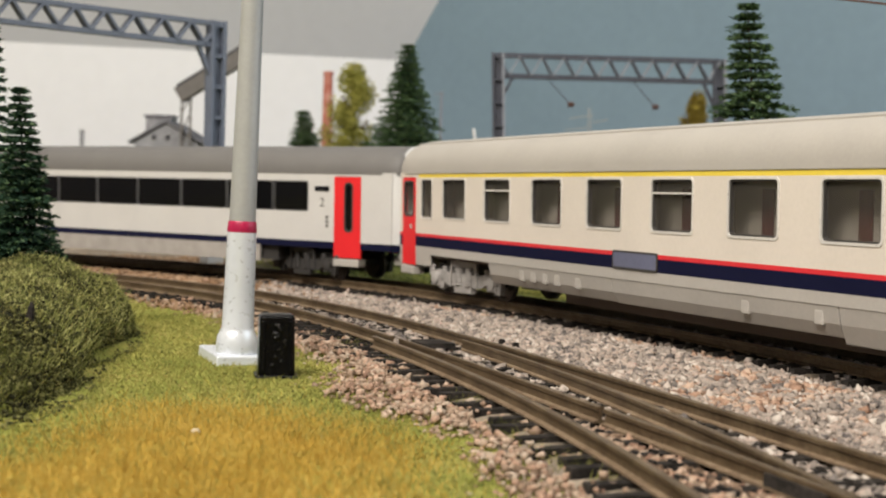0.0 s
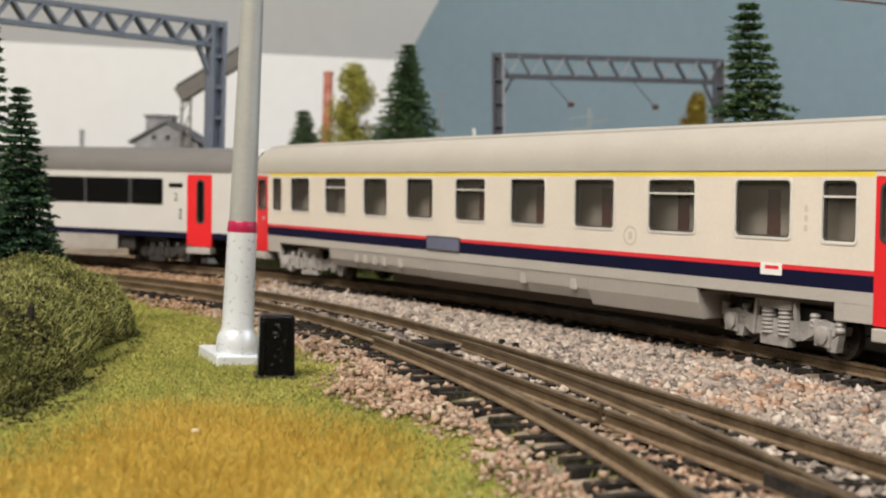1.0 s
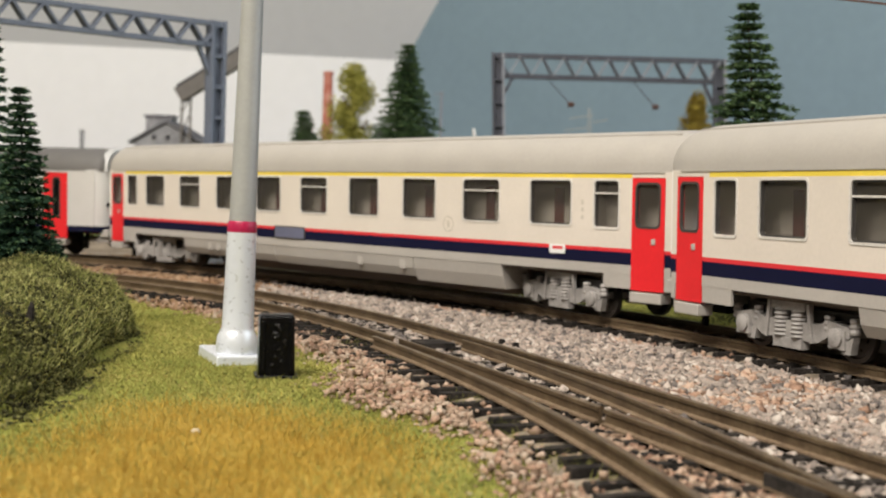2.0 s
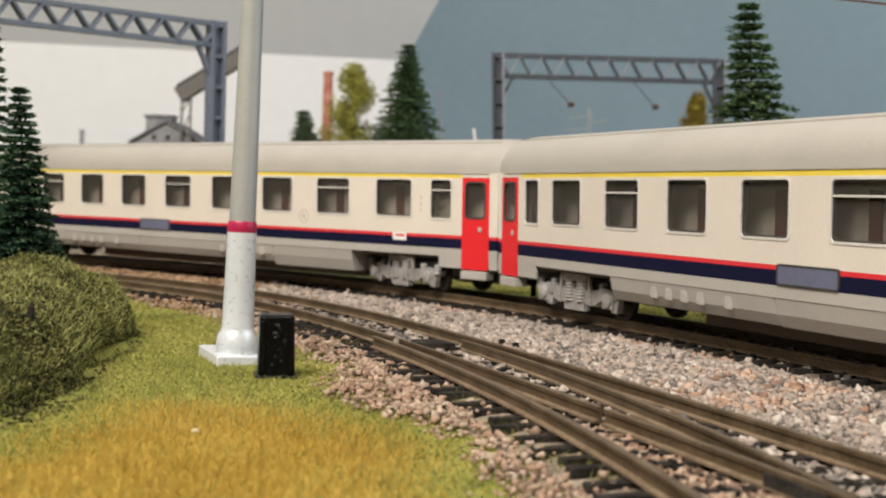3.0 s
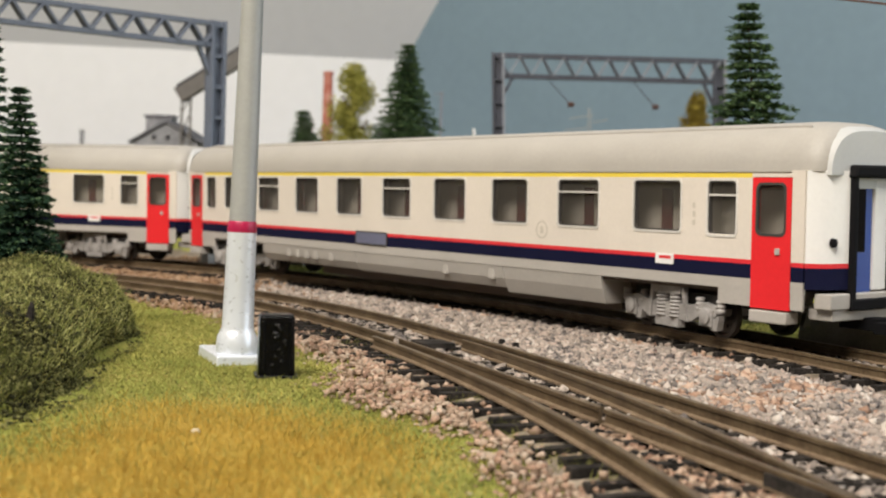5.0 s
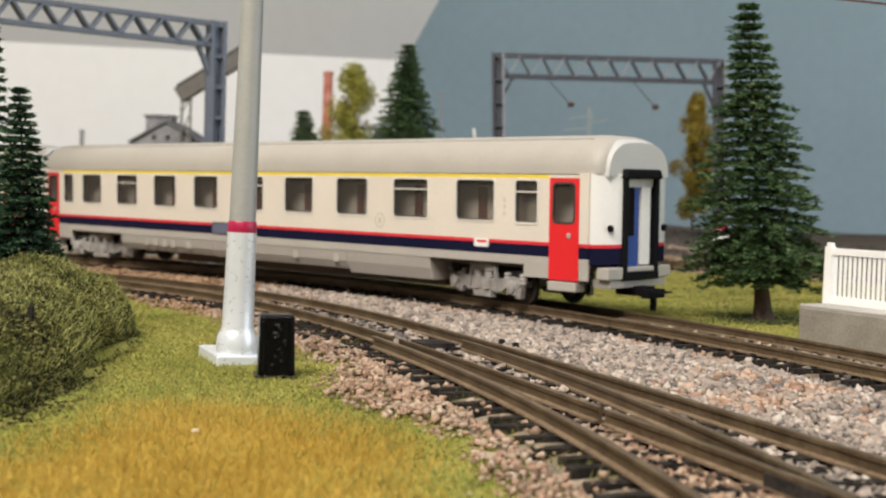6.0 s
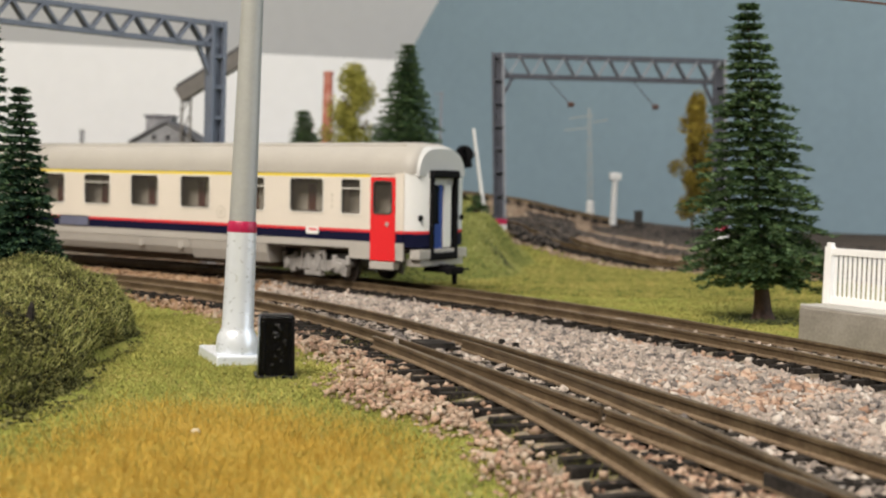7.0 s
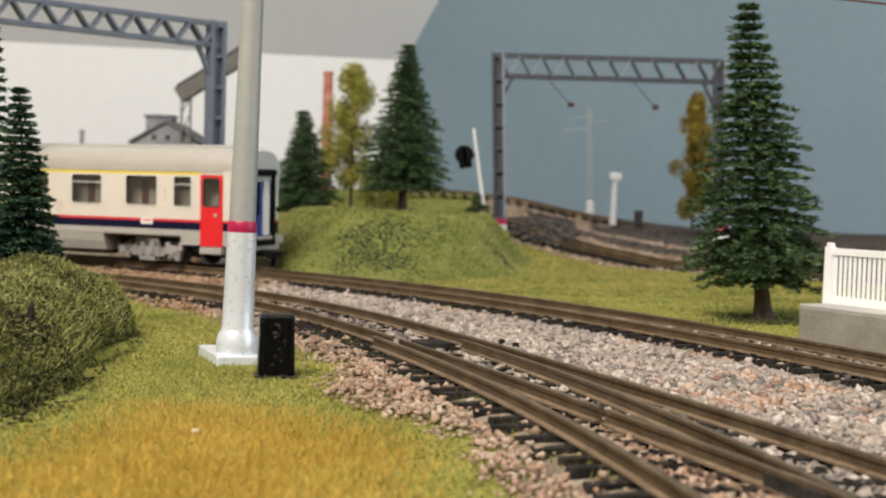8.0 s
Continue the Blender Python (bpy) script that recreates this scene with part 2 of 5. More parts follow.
for i in np.nonzero(raised)[0]:
    ground.data.vertices[int(i)].co.z = (-3.35 + 0.2 * float(wave(spots[i, 0], spots[i, 1], 0.2))) * MM
tagged(ground, "green and straw coloured turf of a model landscape", "ground", kind="structure")


plinth = Shape()
plinth.box(-890, 890, -290, 1100, -899, -12)
tagged(part("baseboard", plinth, material("plain_fibreboard", [(0.20, 0.15, 0.10), (0.28, 0.22, 0.15)], scale=0.01, rough=0.8)), "plain brown board carrying the layout", "baseboard", kind="structure")


# ---- the room round the layout ----
def wall(name, pts, thick, mat, label, category):
    """A slab from its outline, thickened away from the room."""
    a, b, c = (Vector(p) for p in pts[:3])
    n = (b - a).cross(c - a).normalized()
    sh = Shape()
    sh.hull(pts, [Vector(p) + n * thick for p in pts])
    return tagged(part(name, sh, mat), label, category, kind="structure")


CX, CY, KNEE = -63.0, 1790.0, 223.0
LX, LY = CX - 1400 * 0.985, CY - 1400 * 0.172
RX, RY = CX + 1700 * 0.82, CY - 1700 * 0.572
SLOPE = 2.07
wall("wall_knee", [(LX, LY, -900), (LX, LY, KNEE), (CX, CY, KNEE), (CX, CY, -900)], 60, WALL_WHITE, "plain white painted low wall behind the layout", "wall")
wall("wall_gable", [(CX + 2, CY, -900), (CX + 2, CY, 1400), (RX, RY, 1400), (RX, RY, -900)], 60, WALL_BLUE, "grey-blue painted wall serving as a sky backdrop", "wall")
top_y = (1400 - KNEE) / SLOPE
nx, ny = 0.172, -0.985
wall("ceiling_slope", [(LX, LY, KNEE), (LX + nx * top_y, LY + ny * top_y, 1400), (CX + 900 + nx * top_y, CY + 157 + ny * top_y, 1400), (CX + 900, CY + 157, KNEE)], 40, CEILING_GREY, "plain pale grey sloping attic ceiling", "ceiling")
wall("ceiling", [(-1600, -1600, 1402), (1700, -1600, 1402), (1700, 1500, 1402), (-1600, 1500, 1402)], 60, CEILING_GREY, "plain pale ceiling over the room", "ceiling")
wall("wall_west", [(-1500, -1500, -900), (-1500, -1500, 1400), (-1500, 1600, 1400), (-1500, 1600, -900)], 60, WALL_BEIGE, "plain beige painted side wall", "wall")
wall("wall_south", [(1600, -1500, -900), (1600, -1500, 1400), (-1500, -1500, 1400), (-1500, -1500, -900)], 60, WALL_BEIGE, "plain beige painted wall behind the viewer", "wall")
wall("wall_east", [(1600, 900, -900), (1600, 900, 1400), (1600, -1500, 1400), (1600, -1500, -900)], 60, WALL_BEIGE, "plain beige painted side wall with daylight", "wall")
wall("floor", [(-1600, -1600, -900), (-1600, 1900, -900), (1700, 1900, -900), (1700, -1600, -900)], 40, FLOOR_WOOD, "brown boarded floor under the layout", "floor")

# ---- tracks ----
RAIL_BROWN = material("weathered_rail_steel", [(0.075, 0.05, 0.028), (0.12, 0.085, 0.05), (0.17, 0.125, 0.075)], scale=0.15, rough=0.42, metal=0.35, fine=8, bump=0.05)
RAIL_DUST = material("dusty_rail_foot", [(0.09, 0.06, 0.035), (0.15, 0.105, 0.065), (0.21, 0.155, 0.10)], scale=0.12, rough=0.8, fine=8, bump=0.08)
SLEEPER_DARK = material("dark_stained_sleeper", [(0.010, 0.009, 0.008), (0.024, 0.021, 0.019), (0.05, 0.043, 0.037)], scale=0.3, rough=0.85, fine=7, bump=0.15, spec=0.12)
RAIL_PROFILE = [(-1.0, -2.4), (1.0, -2.4), (1.0, -2.1), (0.28, -1.9), (0.28, -0.75), (0.55, -0.6), (0.55, -0.08), (0.4, 0.0), (-0.4, 0.0), (-0.55, -0.08), (-0.55, -0.6), (-0.28, -0.75), (-0.28, -1.9), (-1.0, -2.1)]


def lift(line):
    """Height of a track's rail tops over the ground datum along it."""
    if line is not FAR and line is not BACK:
        return lambda a: 0.0
    return lambda a: float(height(*on_line(line, a)[:2])) + 4.2


def rail(line, off, a0, a1, parent, step=6.0, taper=0):
    rings = []
    up = lift(line)
    n = max(2, int((a1 - a0) / step))
    for i in range(n + 1):
        a = a0 + (a1 - a0) * i / n
        x, y, th = on_line(line, a)
        sx, sy = -math.sin(th), math.cos(th)
        thin = 1.0 if not taper else min(1.0, 0.25 + 0.75 * (a1 - a) / taper)
        rings.append([(x + sx * (off + u * thin), y + sy * (off + u * thin), w + up(a)) for u, w in RAIL_PROFILE])
    sh = Shape()
    sh.loft(rings)
    ob = part("rail", sh, [RAIL_BROWN, RAIL_DUST], parent, smooth=35)
    if up(0) == 0.0:
        for f in ob.data.polygons:
            if f.center.z < -1.85 * MM:
                f.material_index = 1
    return ob


def sleeper_mesh(length, name="sleeper"):
    sh = Shape()
    w, h, c = 1.12, 1.7, 0.18
    hl = length / 2
    sh.hull([(-w, -hl, -h), (w, -hl, -h), (w, hl, -h), (-w, hl, -h)], [(-w + c, -hl + c, 0), (w - c, -hl + c, 0), (w - c, hl - c, 0), (-w + c, hl - c, 0)])
    for s in (-8.25, 8.25):
        sh.box(-0.7, 0.7, s - 1.7, s - 1.05, 0, 0.35)
        sh.box(-0.7, 0.7, s + 1.05, s + 1.7, 0, 0.35)
    return sh.mesh(name, [SLEEPER_DARK])


SLEEPER = sleeper_mesh(30)


def lay_sleepers(line, a0, a1, parent, pitch=7.0, skip=None):
    rnd = random.Random(int(a0 * 7 + a1))
    up = lift(line)
    a = a0
    while a < a1:
        x, y, th = on_line(line, a)
        part("sleeper", SLEEPER, SLEEPER_DARK, parent, at=at_mm(x - math.sin(th) * (j := rnd.uniform(-0.9, 0.9)), y + math.cos(th) * j, -2.4 + up(a) + rnd.uniform(-0.1, 0.05), rnd.uniform(-0.6, 0.6), 0, math.degrees(th) + rnd.uniform(-1.6, 1.6)))
        a += pitch + rnd.uniform(-0.25, 0.25)


main_track = thing("train_track", "weathered brown rails on dark sleepers in pale ballast", "railway track", kind="structure")
for off in (-8.25, 8.25):
    rail(MAIN, off, -700, 900, main_track)
yard_track = thing("turnout_track", "weathered brown turnout rails on dark uneven sleepers", "railway track", kind="structure")
rail(YARD, -8.25, -350, 700, yard_track)
rail(YARD, 8.25, 66, 700, yard_track)
rail(YARD, 8.25, -300, -25.4, yard_track)
rail(YARD, 8.25, -23.6, 62, yard_track, taper=70)
rail(BRANCH, 8.25, -260, 74, yard_track)
rail(BRANCH, -8.25, -260, 66, yard_track, taper=70)
sh = Shape()
sh.hull([(-4.2, -3.6, 0), (4.2, -3.6, 0), (4.2, 3.6, 0), (-4.2, 3.6, 0)], [(-4.0, -3.4, 1.3), (4.0, -3.4, 1.3), (4.0, 3.4, 1.3), (-4.0, 3.4, 1.3)])
part("point_cover", sh, SLEEPER_DARK, yard_track, "dark flat cover over the tie bar", bevel=0.15, at=at_mm(-1.6, 262, -2.3, 0, 0, 113))
for dx in (0, 2.6):
    sh = Shape()
    sh.turned([(0.0, 0), (0.75, 0), (0.7, 1.6), (0.0, 1.7)], seg=10)
    part("stub", sh, SLEEPER_DARK, yard_track, "small black post", at=at_mm(13.2 + dx, 268 - 2.4 * dx, -2.4))
sh = Shape()
sh.box(-5.5, 5.5, -0.95, 0.95, -2.2, -0.55)
JOIN = min(((line, off, a) for line, off in ((YARD, 8.25), (BRANCH, -8.25), (YARD, -8.25), (BRANCH, 8.25)) for a in range(-90, -30, 2)), key=lambda q: math.hypot(on_line(q[0], q[2])[0] - math.sin(on_line(q[0], q[2])[2]) * q[1] - 39.3, on_line(q[0], q[2])[1] + math.cos(on_line(q[0], q[2])[2]) * q[1] - 134.3))
jx, jy, jt = on_line(JOIN[0], JOIN[2])
part("rail_joiner", sh, SLEEPER_DARK, yard_track, "dark rail joiner", bevel=0.15, at=at_mm(jx - math.sin(jt) * JOIN[1], jy + math.cos(jt) * JOIN[1], 0, 0, 0, math.degrees(jt)))
far_track = thing("loop_track", "dark weathered rails of a rear loop line", "railway track", kind="structure")
for off in (-8.25, 8.25):
    rail(FAR, off, -300, 175, far_track)
    rail(FAR, off - 46, -300, 60, far_track)
    rail(BACK, off, -60, 120, far_track)
# ---- coaches: x runs forwards along the train, +y is the side towards the open country, z from the rail tops ----
HALF = 151.5
GREY_FRAME = paint("grey_window_edge", (0.09, 0.09, 0.095), 0.4, 0.1)
ROOF_END = paint("pale_grey_end_paint", (0.47, 0.475, 0.475), 0.45, 0.04)
FAINT = paint("faint_grey_print", (0.50, 0.46, 0.40), 0.5, 0.05)
HW = 16.2


def ring_rect(x0, x1, z0, z1, r, seg=5):
    pts = []
    for cx, cz, a0 in ((x1 - r, z1 - r, 0), (x0 + r, z1 - r, 90), (x0 + r, z0 + r, 180), (x1 - r, z0 + r, 270)):
        for i in range(seg + 1):
            a = radians(a0 + 90 * i / seg)
            pts.append((cx + r * math.cos(a), cz + r * math.sin(a)))
    return pts


def frame_shape(x0, x1, z0, z1, w, y0, y1, r_out, r_in):
    """A rounded window frame of width w between depths y0 and y1."""
    outer, inner = ring_rect(x0, x1, z0, z1, r_out), ring_rect(x0 + w, x1 - w, z0 + w, z1 - w, r_in)
    sh = Shape()
    rings = [[(x, y0, z) for x, z in outer], [(x, y1, z) for x, z in outer], [(x, y1, z) for x, z in inner], [(x, y0, z) for x, z in inner]]
    sh.loft(rings + [rings[0]], caps=False)
    return sh


def plate_shape(x0, x1, z0, z1, y0, y1, r):
    pts = ring_rect(x0, x1, z0, z1, r)
    sh = Shape()
    sh.hull([(x, y0, z) for x, z in pts], [(x, y1, z) for x, z in pts])
    return sh


def pierced_wall(x0, x1, levels, bands, holes, y_out, thick, mats, stripe=None):
    """A wall in colour bands with openings through it. levels: heights; bands: a slot for each."""
    xs = sorted({x0, x1, *(stripe or ()), *[h[0] for h in holes], *[h[1] for h in holes]})
    zs = sorted({*levels, *[h[2] for h in holes], *[h[3] for h in holes]})
    sgn = 1 if y_out > 0 else -1
    y_in = y_out - sgn * thick
    sh = Shape()

    def solid(i, j):
        if i < 0 or j < 0 or i >= len(xs) - 1 or j >= len(zs) - 1:
            return False
        cx, cz = (xs[i] + xs[i + 1]) / 2, (zs[j] + zs[j + 1]) / 2
        return not any(h[0] < cx < h[1] and h[2] < cz < h[3] for h in holes)

    def slot(cz):
        for k in range(len(levels) - 1):
            if levels[k] <= cz < levels[k + 1]:
                return bands[k]
        return 0
    for i in range(len(xs) - 1):
        for j in range(len(zs) - 1):
            if not solid(i, j):
                continue
            a, b, c, d = xs[i], xs[i + 1], zs[j], zs[j + 1]
            m = slot((c + d) / 2)
            if m == 4 and stripe and not stripe[0] < (a + b) / 2 < stripe[1]:
                m = 0
            sh.face([(a, y_out, c), (b, y_out, c), (b, y_out, d), (a, y_out, d)][::sgn], m)
            sh.face([(a, y_in, c), (b, y_in, c), (b, y_in, d), (a, y_in, d)][::-sgn], len(mats) - 1)
            if not solid(i - 1, j):
                sh.face([(a, y_in, c), (a, y_out, c), (a, y_out, d), (a, y_in, d)], m)
            if not solid(i + 1, j):
                sh.face([(b, y_in, c), (b, y_out, c), (b, y_out, d), (b, y_in, d)], m)
            if not solid(i, j - 1):
                sh.face([(a, y_in, c), (b, y_in, c), (b, y_out, c), (a, y_out, c)], m)
            if not solid(i, j + 1):
                sh.face([(a, y_in, d), (b, y_in, d), (b, y_out, d), (a, y_out, d)], m)
    return sh


def roof_shape(z0, z1, overhang, mat=0):
    """A rounded coach roof that draws in towards both ends."""
    rings = []
    rows = [(0.0, 0.80, 0.62), (0.8, 0.90, 0.80), (2.2, 0.955, 0.91), (4.5, 0.985, 0.97), (8.0, 1.0, 1.0)]
    stations = [(-HALF + 1.2 + a, w, h) for a, w, h in rows] + [(-75, 1, 1), (0, 1, 1), (75, 1, 1)] + [(HALF - 1.2 - a, w, h) for a, w, h in reversed(rows)]
    for x, w, h in stations:
        ring = []
        for i in range(25):
            a = math.pi * i / 24
            yy = (HW + overhang) * math.copysign(abs(math.cos(a)) ** 0.62, math.cos(a)) * w
            ring.append((x, yy, z0 + (z1 - z0) * h * math.sin(a) ** 0.92))
        ring += [(x, -(HW - 1.2) * w, z0 - 0.2), (x, (HW - 1.2) * w, z0 - 0.2)]
        rings.append(ring)
    sh = Shape()
    sh.loft(rings, mat)
    return sh


def wheelset_mesh():
    sh = Shape()
    for s in (-1, 1):
        y = s * 8.0
        prof = [(0.4, y - 1.3), (4.1, y - 1.3), (4.4, y - 0.5), (5.15, y - 0.5), (5.2, y + 0.0), (5.2, y + 0.9), (4.3, y + 0.95), (3.9, y + 0.5), (1.5, y + 0.7), (1.2, y + 1.4), (0.4, y + 1.4)]
        if s < 0:
            prof = [(r, 2 * y - h) for r, h in prof][::-1]
        sh.turned(prof, axis="y", seg=28)
        for k in range(6):
            a = math.pi * k / 3
            sh.turned([(0.0, y + s * 0.5), (0.45, y + s * 0.5), (0.4, y + s * 0.85), (0.0, y + s * 0.85)], (2.7 * math.sin(a), 0, 2.7 * math.cos(a)), "y", 8)
    sh.turned([(0.0, -9), (0.9, -9), (0.9, 9), (0.0, 9)], axis="y", seg=12)
    return sh.mesh("wheelset", [WHEEL_STEEL], 35)


WHEELSET = wheelset_mesh()


def bogie_frame_mesh(mat):
    """Side frame with swan-necked ends, springs, dampers and axle boxes, on both sides."""
    sh = Shape()
    for s in (-1, 1):
        y = s * 12.2
        sh.hull([(x, y - 0.9, z) for x, z in ((-17.4, 5.2), (-12, 5.2), (-8.5, 3.4), (8.5, 3.4), (12, 5.2), (17.4, 5.2), (17.4, 7.2), (12.5, 8.0), (8, 7.0), (-8, 7.0), (-12.5, 8.0), (-17.4, 7.2))],
                [(x, y + 0.9, z) for x, z in ((-17.4, 5.2), (-12, 5.2), (-8.5, 3.4), (8.5, 3.4), (12, 5.2), (17.4, 5.2), (17.4, 7.2), (12.5, 8.0), (8, 7.0), (-8, 7.0), (-12.5, 8.0), (-17.4, 7.2))])
        for ax in (-14.4, 14.4):
            sh.box(ax - 2.2, ax + 2.2, y + s * 0.2 - 1.2, y + s * 0.2 + 1.2, 3.0, 6.6)
            sh.turned([(0.0, y + s * 0.4), (1.9, y + s * 0.4), (1.8, y + s * 1.9), (0.9, y + s * 2.2), (0.0, y + s * 2.2)], (ax, 0, 5.2), "y", 16)
            sh.hull([(ax - 3.4, y - 0.7, 2.2), (ax - 1.2, y - 0.7, 2.2), (ax - 0.4, y - 0.7, 3.6), (ax - 4.2, y - 0.7, 5.6)], [(ax - 3.4, y + 0.9, 2.2), (ax - 1.2, y + 0.9, 2.2), (ax - 0.4, y + 0.9, 3.6), (ax - 4.2, y + 0.9, 5.6)])
            for dx in (-3.6, 3.6):
                sh.turned([(0.0, 6.0), (1.0, 6.0), (1.15, 6.5), (0.9, 7.0), (1.15, 7.5), (0.9, 8.0), (1.15, 8.5), (0.9, 9.0), (0.0, 9.0)], (ax + dx, y, 0), "z", 10)
        sh.box(-5.2, 5.2, y + s * 0.3 - 1.1, y + s * 0.3 + 1.1, 9.2, 11.2)
        sh.box(-4.4, 4.4, y + s * 0.4 - 1.0, y + s * 0.4 + 1.0, 1.6, 3.6)
        for dx in (-2.6, 2.6):
            sh.turned([(0.0, 3.4)] + [(1.75 if k % 2 else 1.35, 3.6 + k * 0.42) for k in range(14)] + [(0.0, 9.4)], (dx, y + s * 0.5, 0), "z", 12)
        for dx in (-7.0, 7.0):
            sh.beam((dx, y + s * 0.9, 3.2), (dx * 0.85, y + s * 0.9, 10.6), 0.9, 0.9)
    sh.box(-3.5, 3.5, -11.5, 11.5, 5.0, 8.0)
    sh.box(-17.2, -16.2, -11.5, 11.5, 5.2, 6.8)
    sh.box(16.2, 17.2, -11.5, 11.5, 5.2, 6.8)
    return sh.mesh("bogie", [mat], 30)


BOGIE = bogie_frame_mesh(BOGIE_GREY)
DARK_BOGIE = bogie_frame_mesh(DARK_UNDER)


def add_bogies(coach, mat):
    made = []
    for x in (-109.2, 109.2):
        b = part("bogie", DARK_BOGIE if mat is DARK_UNDER else BOGIE, mat, coach, "cast bogie frame with coil springs", at=at_mm(x, 0, 0))
        axles = [part("wheelset", WHEELSET, WHEEL_STEEL, b, "dark steel wheels on an axle", at=at_mm(ax, 0, 5.2)) for ax in (-14.4, 14.4)]
        made.append((b, x, axles))
        # dark plates added behind the side frames for the shade in the recess
        for sy in (-1, 1):
            pl = Shape()
            y0, y1 = sorted((sy * 9.9, sy * 10.6))
            pl.box(-17, 17, y0, y1, 4.2, 9.6)
            part("recess_shade_plate", pl, DARK_UNDER, b, "added dark plate shading the bogie recess")
    return made


def add_end(coach, x, wall_mat, stripes):
    """One end of a coach: tapered corner panels, rubber gangway, door, buffers and coupling."""
    s = 1 if x > 0 else -1
    sh = Shape()
    prof = [(HW - 0.1, x - s * 4.2), (HW - 2.6, x - s * 1.4), (7.8, x)]
    for sy in (-1, 1):
        sh = Shape()
        for z0, z1, m in stripes:
            lo = [(px, sy * py, z0) for py, px in prof] + [(x - s * 5.0, sy * 7.8, z0), (x - s * 5.0, sy * (HW - 0.9), z0)]
            sh.hull(lo, [(a, b, z1) for a, b, _ in lo], m)
        part("corner_panel", sh, [wall_mat, STRIPE_RED, NAVY, SILL_GREY], coach, smooth=40)
    sh = Shape()
    sh.box(x - s * 2.2, x - s * 0.3, -8, 8, 33.5, 38.5, 0)
    # rounded brow under the roof
    brow = []
    for i in range(17):
        a = math.pi * i / 16
        brow.append((HW * 0.86 * math.copysign(abs(math.cos(a)) ** 0.62, math.cos(a)), 36.2 + 10.2 * math.sin(a) ** 0.92))
    sh.hull([(x - s * 3.0, yy, zz) for yy, zz in brow], [(x - s * 0.4, yy * 0.96, 36.2 + (zz - 36.2) * 0.9) for yy, zz in brow], 0)
    part("end_brow", sh, ROOF_END, coach, "pale grey rounded end brow", smooth=40)
    span = lambda a, b: (min(x + s * a, x + s * b), max(x + s * a, x + s * b))
    for sy in (-1, 1):
        g = Shape()
        g.hull([(x - s * 2.6, sy * 6.3, 9.5), (x - s * 2.6, sy * 7.7, 9.5), (x - s * 2.6, sy * 7.7, 37.5), (x - s * 2.6, sy * 6.3, 37.5)],
               [(x + s * 1.1, sy * 6.1, 9.4), (x + s * 1.1, sy * 7.8, 9.4), (x + s * 1.1, sy * 7.8, 37.4), (x + s * 1.1, sy * 6.1, 37.4)])
        part("gangway_post", g, RUBBER, coach, "black rubber gangway post", bevel=0.5)
    g = Shape()
    g.hull([(x - s * 0.5, -8.4, 35.6), (x - s * 0.5, 8.4, 35.6), (x - s * 0.5, 7.6, 38.4), (x - s * 0.5, -7.6, 38.4)],
           [(x + s * 1.7, -8.2, 35.8), (x + s * 1.7, 8.2, 35.8), (x + s * 1.7, 7.4, 38.2), (x + s * 1.7, -7.4, 38.2)])
    part("gangway_hood", g, RUBBER, coach, "black rubber gangway hood", bevel=0.5)
    g = Shape()
    g.box(*span(-2.5, 1.2), -7.8, 7.8, 8.6, 11.0)
    part("gangway_sill", g, RUBBER, coach, bevel=0.4)
    g = Shape()
    g.box(*span(-3.6, -3.0), -7.8, 7.8, 11.0, 37.0)
    part("gangway_back", g, RUBBER, coach)
    dsh = Shape()
    dsh.box(*span(-1.5, -0.8), -0.8, 6.0, 11.2, 35.4)
    door = part("gangway_door", dsh, DOOR_BLUE, coach, "dark blue gangway door with a pane", bevel=0.2)
    part("pane", plate_of(x - s * 0.8, x - s * 0.65, 1.6, 5.2, 20.5, 33.5), DARK_PANE, door)
    side = Shape()
    side.box(*span(-1.6, -0.3), -5.4, -1.0, 12.5, 35.4)
    part("door_post", side, END_WHITE, coach, "white post beside the gangway door", bevel=0.3)
    beam = Shape()
    beam.box(min(x - s * 3.5, x + s * 0.6), max(x - s * 3.5, x + s * 0.6), -14, 14, 9.0, 12.2)
    beam.box(min(x - s * 6, x), max(x - s * 6, x), -12.5, 12.5, 6.6, 9.0)
    part("buffer_beam", beam, SILL_GREY, coach, bevel=0.3)
    for sy in (-1, 1):
        lamp = Shape()
        lamp.turned([(0.0, 0.0), (1.0, 0.0), (0.9, s * 0.7), (0.0, s * 0.8)], (x - s * 0.9, sy * 12.0, 22.5), "x", 14)
        part("tail_lamp", lamp, RUBBER, coach, "small dark tail lamp")
    cp = Shape()
    cp.box(min(x - s * 6, x + s * 4), max(x - s * 6, x + s * 4), -2.2, 2.2, 4.4, 7.0)
    cp.box(min(x + s * 3.4, x + s * 6.2), max(x + s * 3.4, x + s * 6.2), -3.6, 3.6, 4.0, 6.4)
    cp.beam((x + s * 5.0, 0, 4.2), (x + s * 5.0, 0, 0.6), 1.5, 1.2)
    cp.beam((x + s * 5.6, -3.0, 5.6), (x + s * 9.4, -1.8, 5.8), 0.5, 0.5)
    cp.beam((x + s * 5.6, 3.0, 5.6), (x + s * 9.4, 1.8, 5.8), 0.5, 0.5)
    cp.beam((x + s * 9.4, -2.0, 5.8), (x + s * 9.4, 2.0, 5.8), 0.5, 0.5, up=(1, 0, 0))
    part("coupling", cp, RUBBER, coach, "black plastic loop coupling", bevel=0.15)


def plate_of(x0, x1, y0, y1, z0, z1):
    sh = Shape()
    sh.box(min(x0, x1), max(x0, x1), min(y0, y1), max(y0, y1), z0, z1)
    return sh


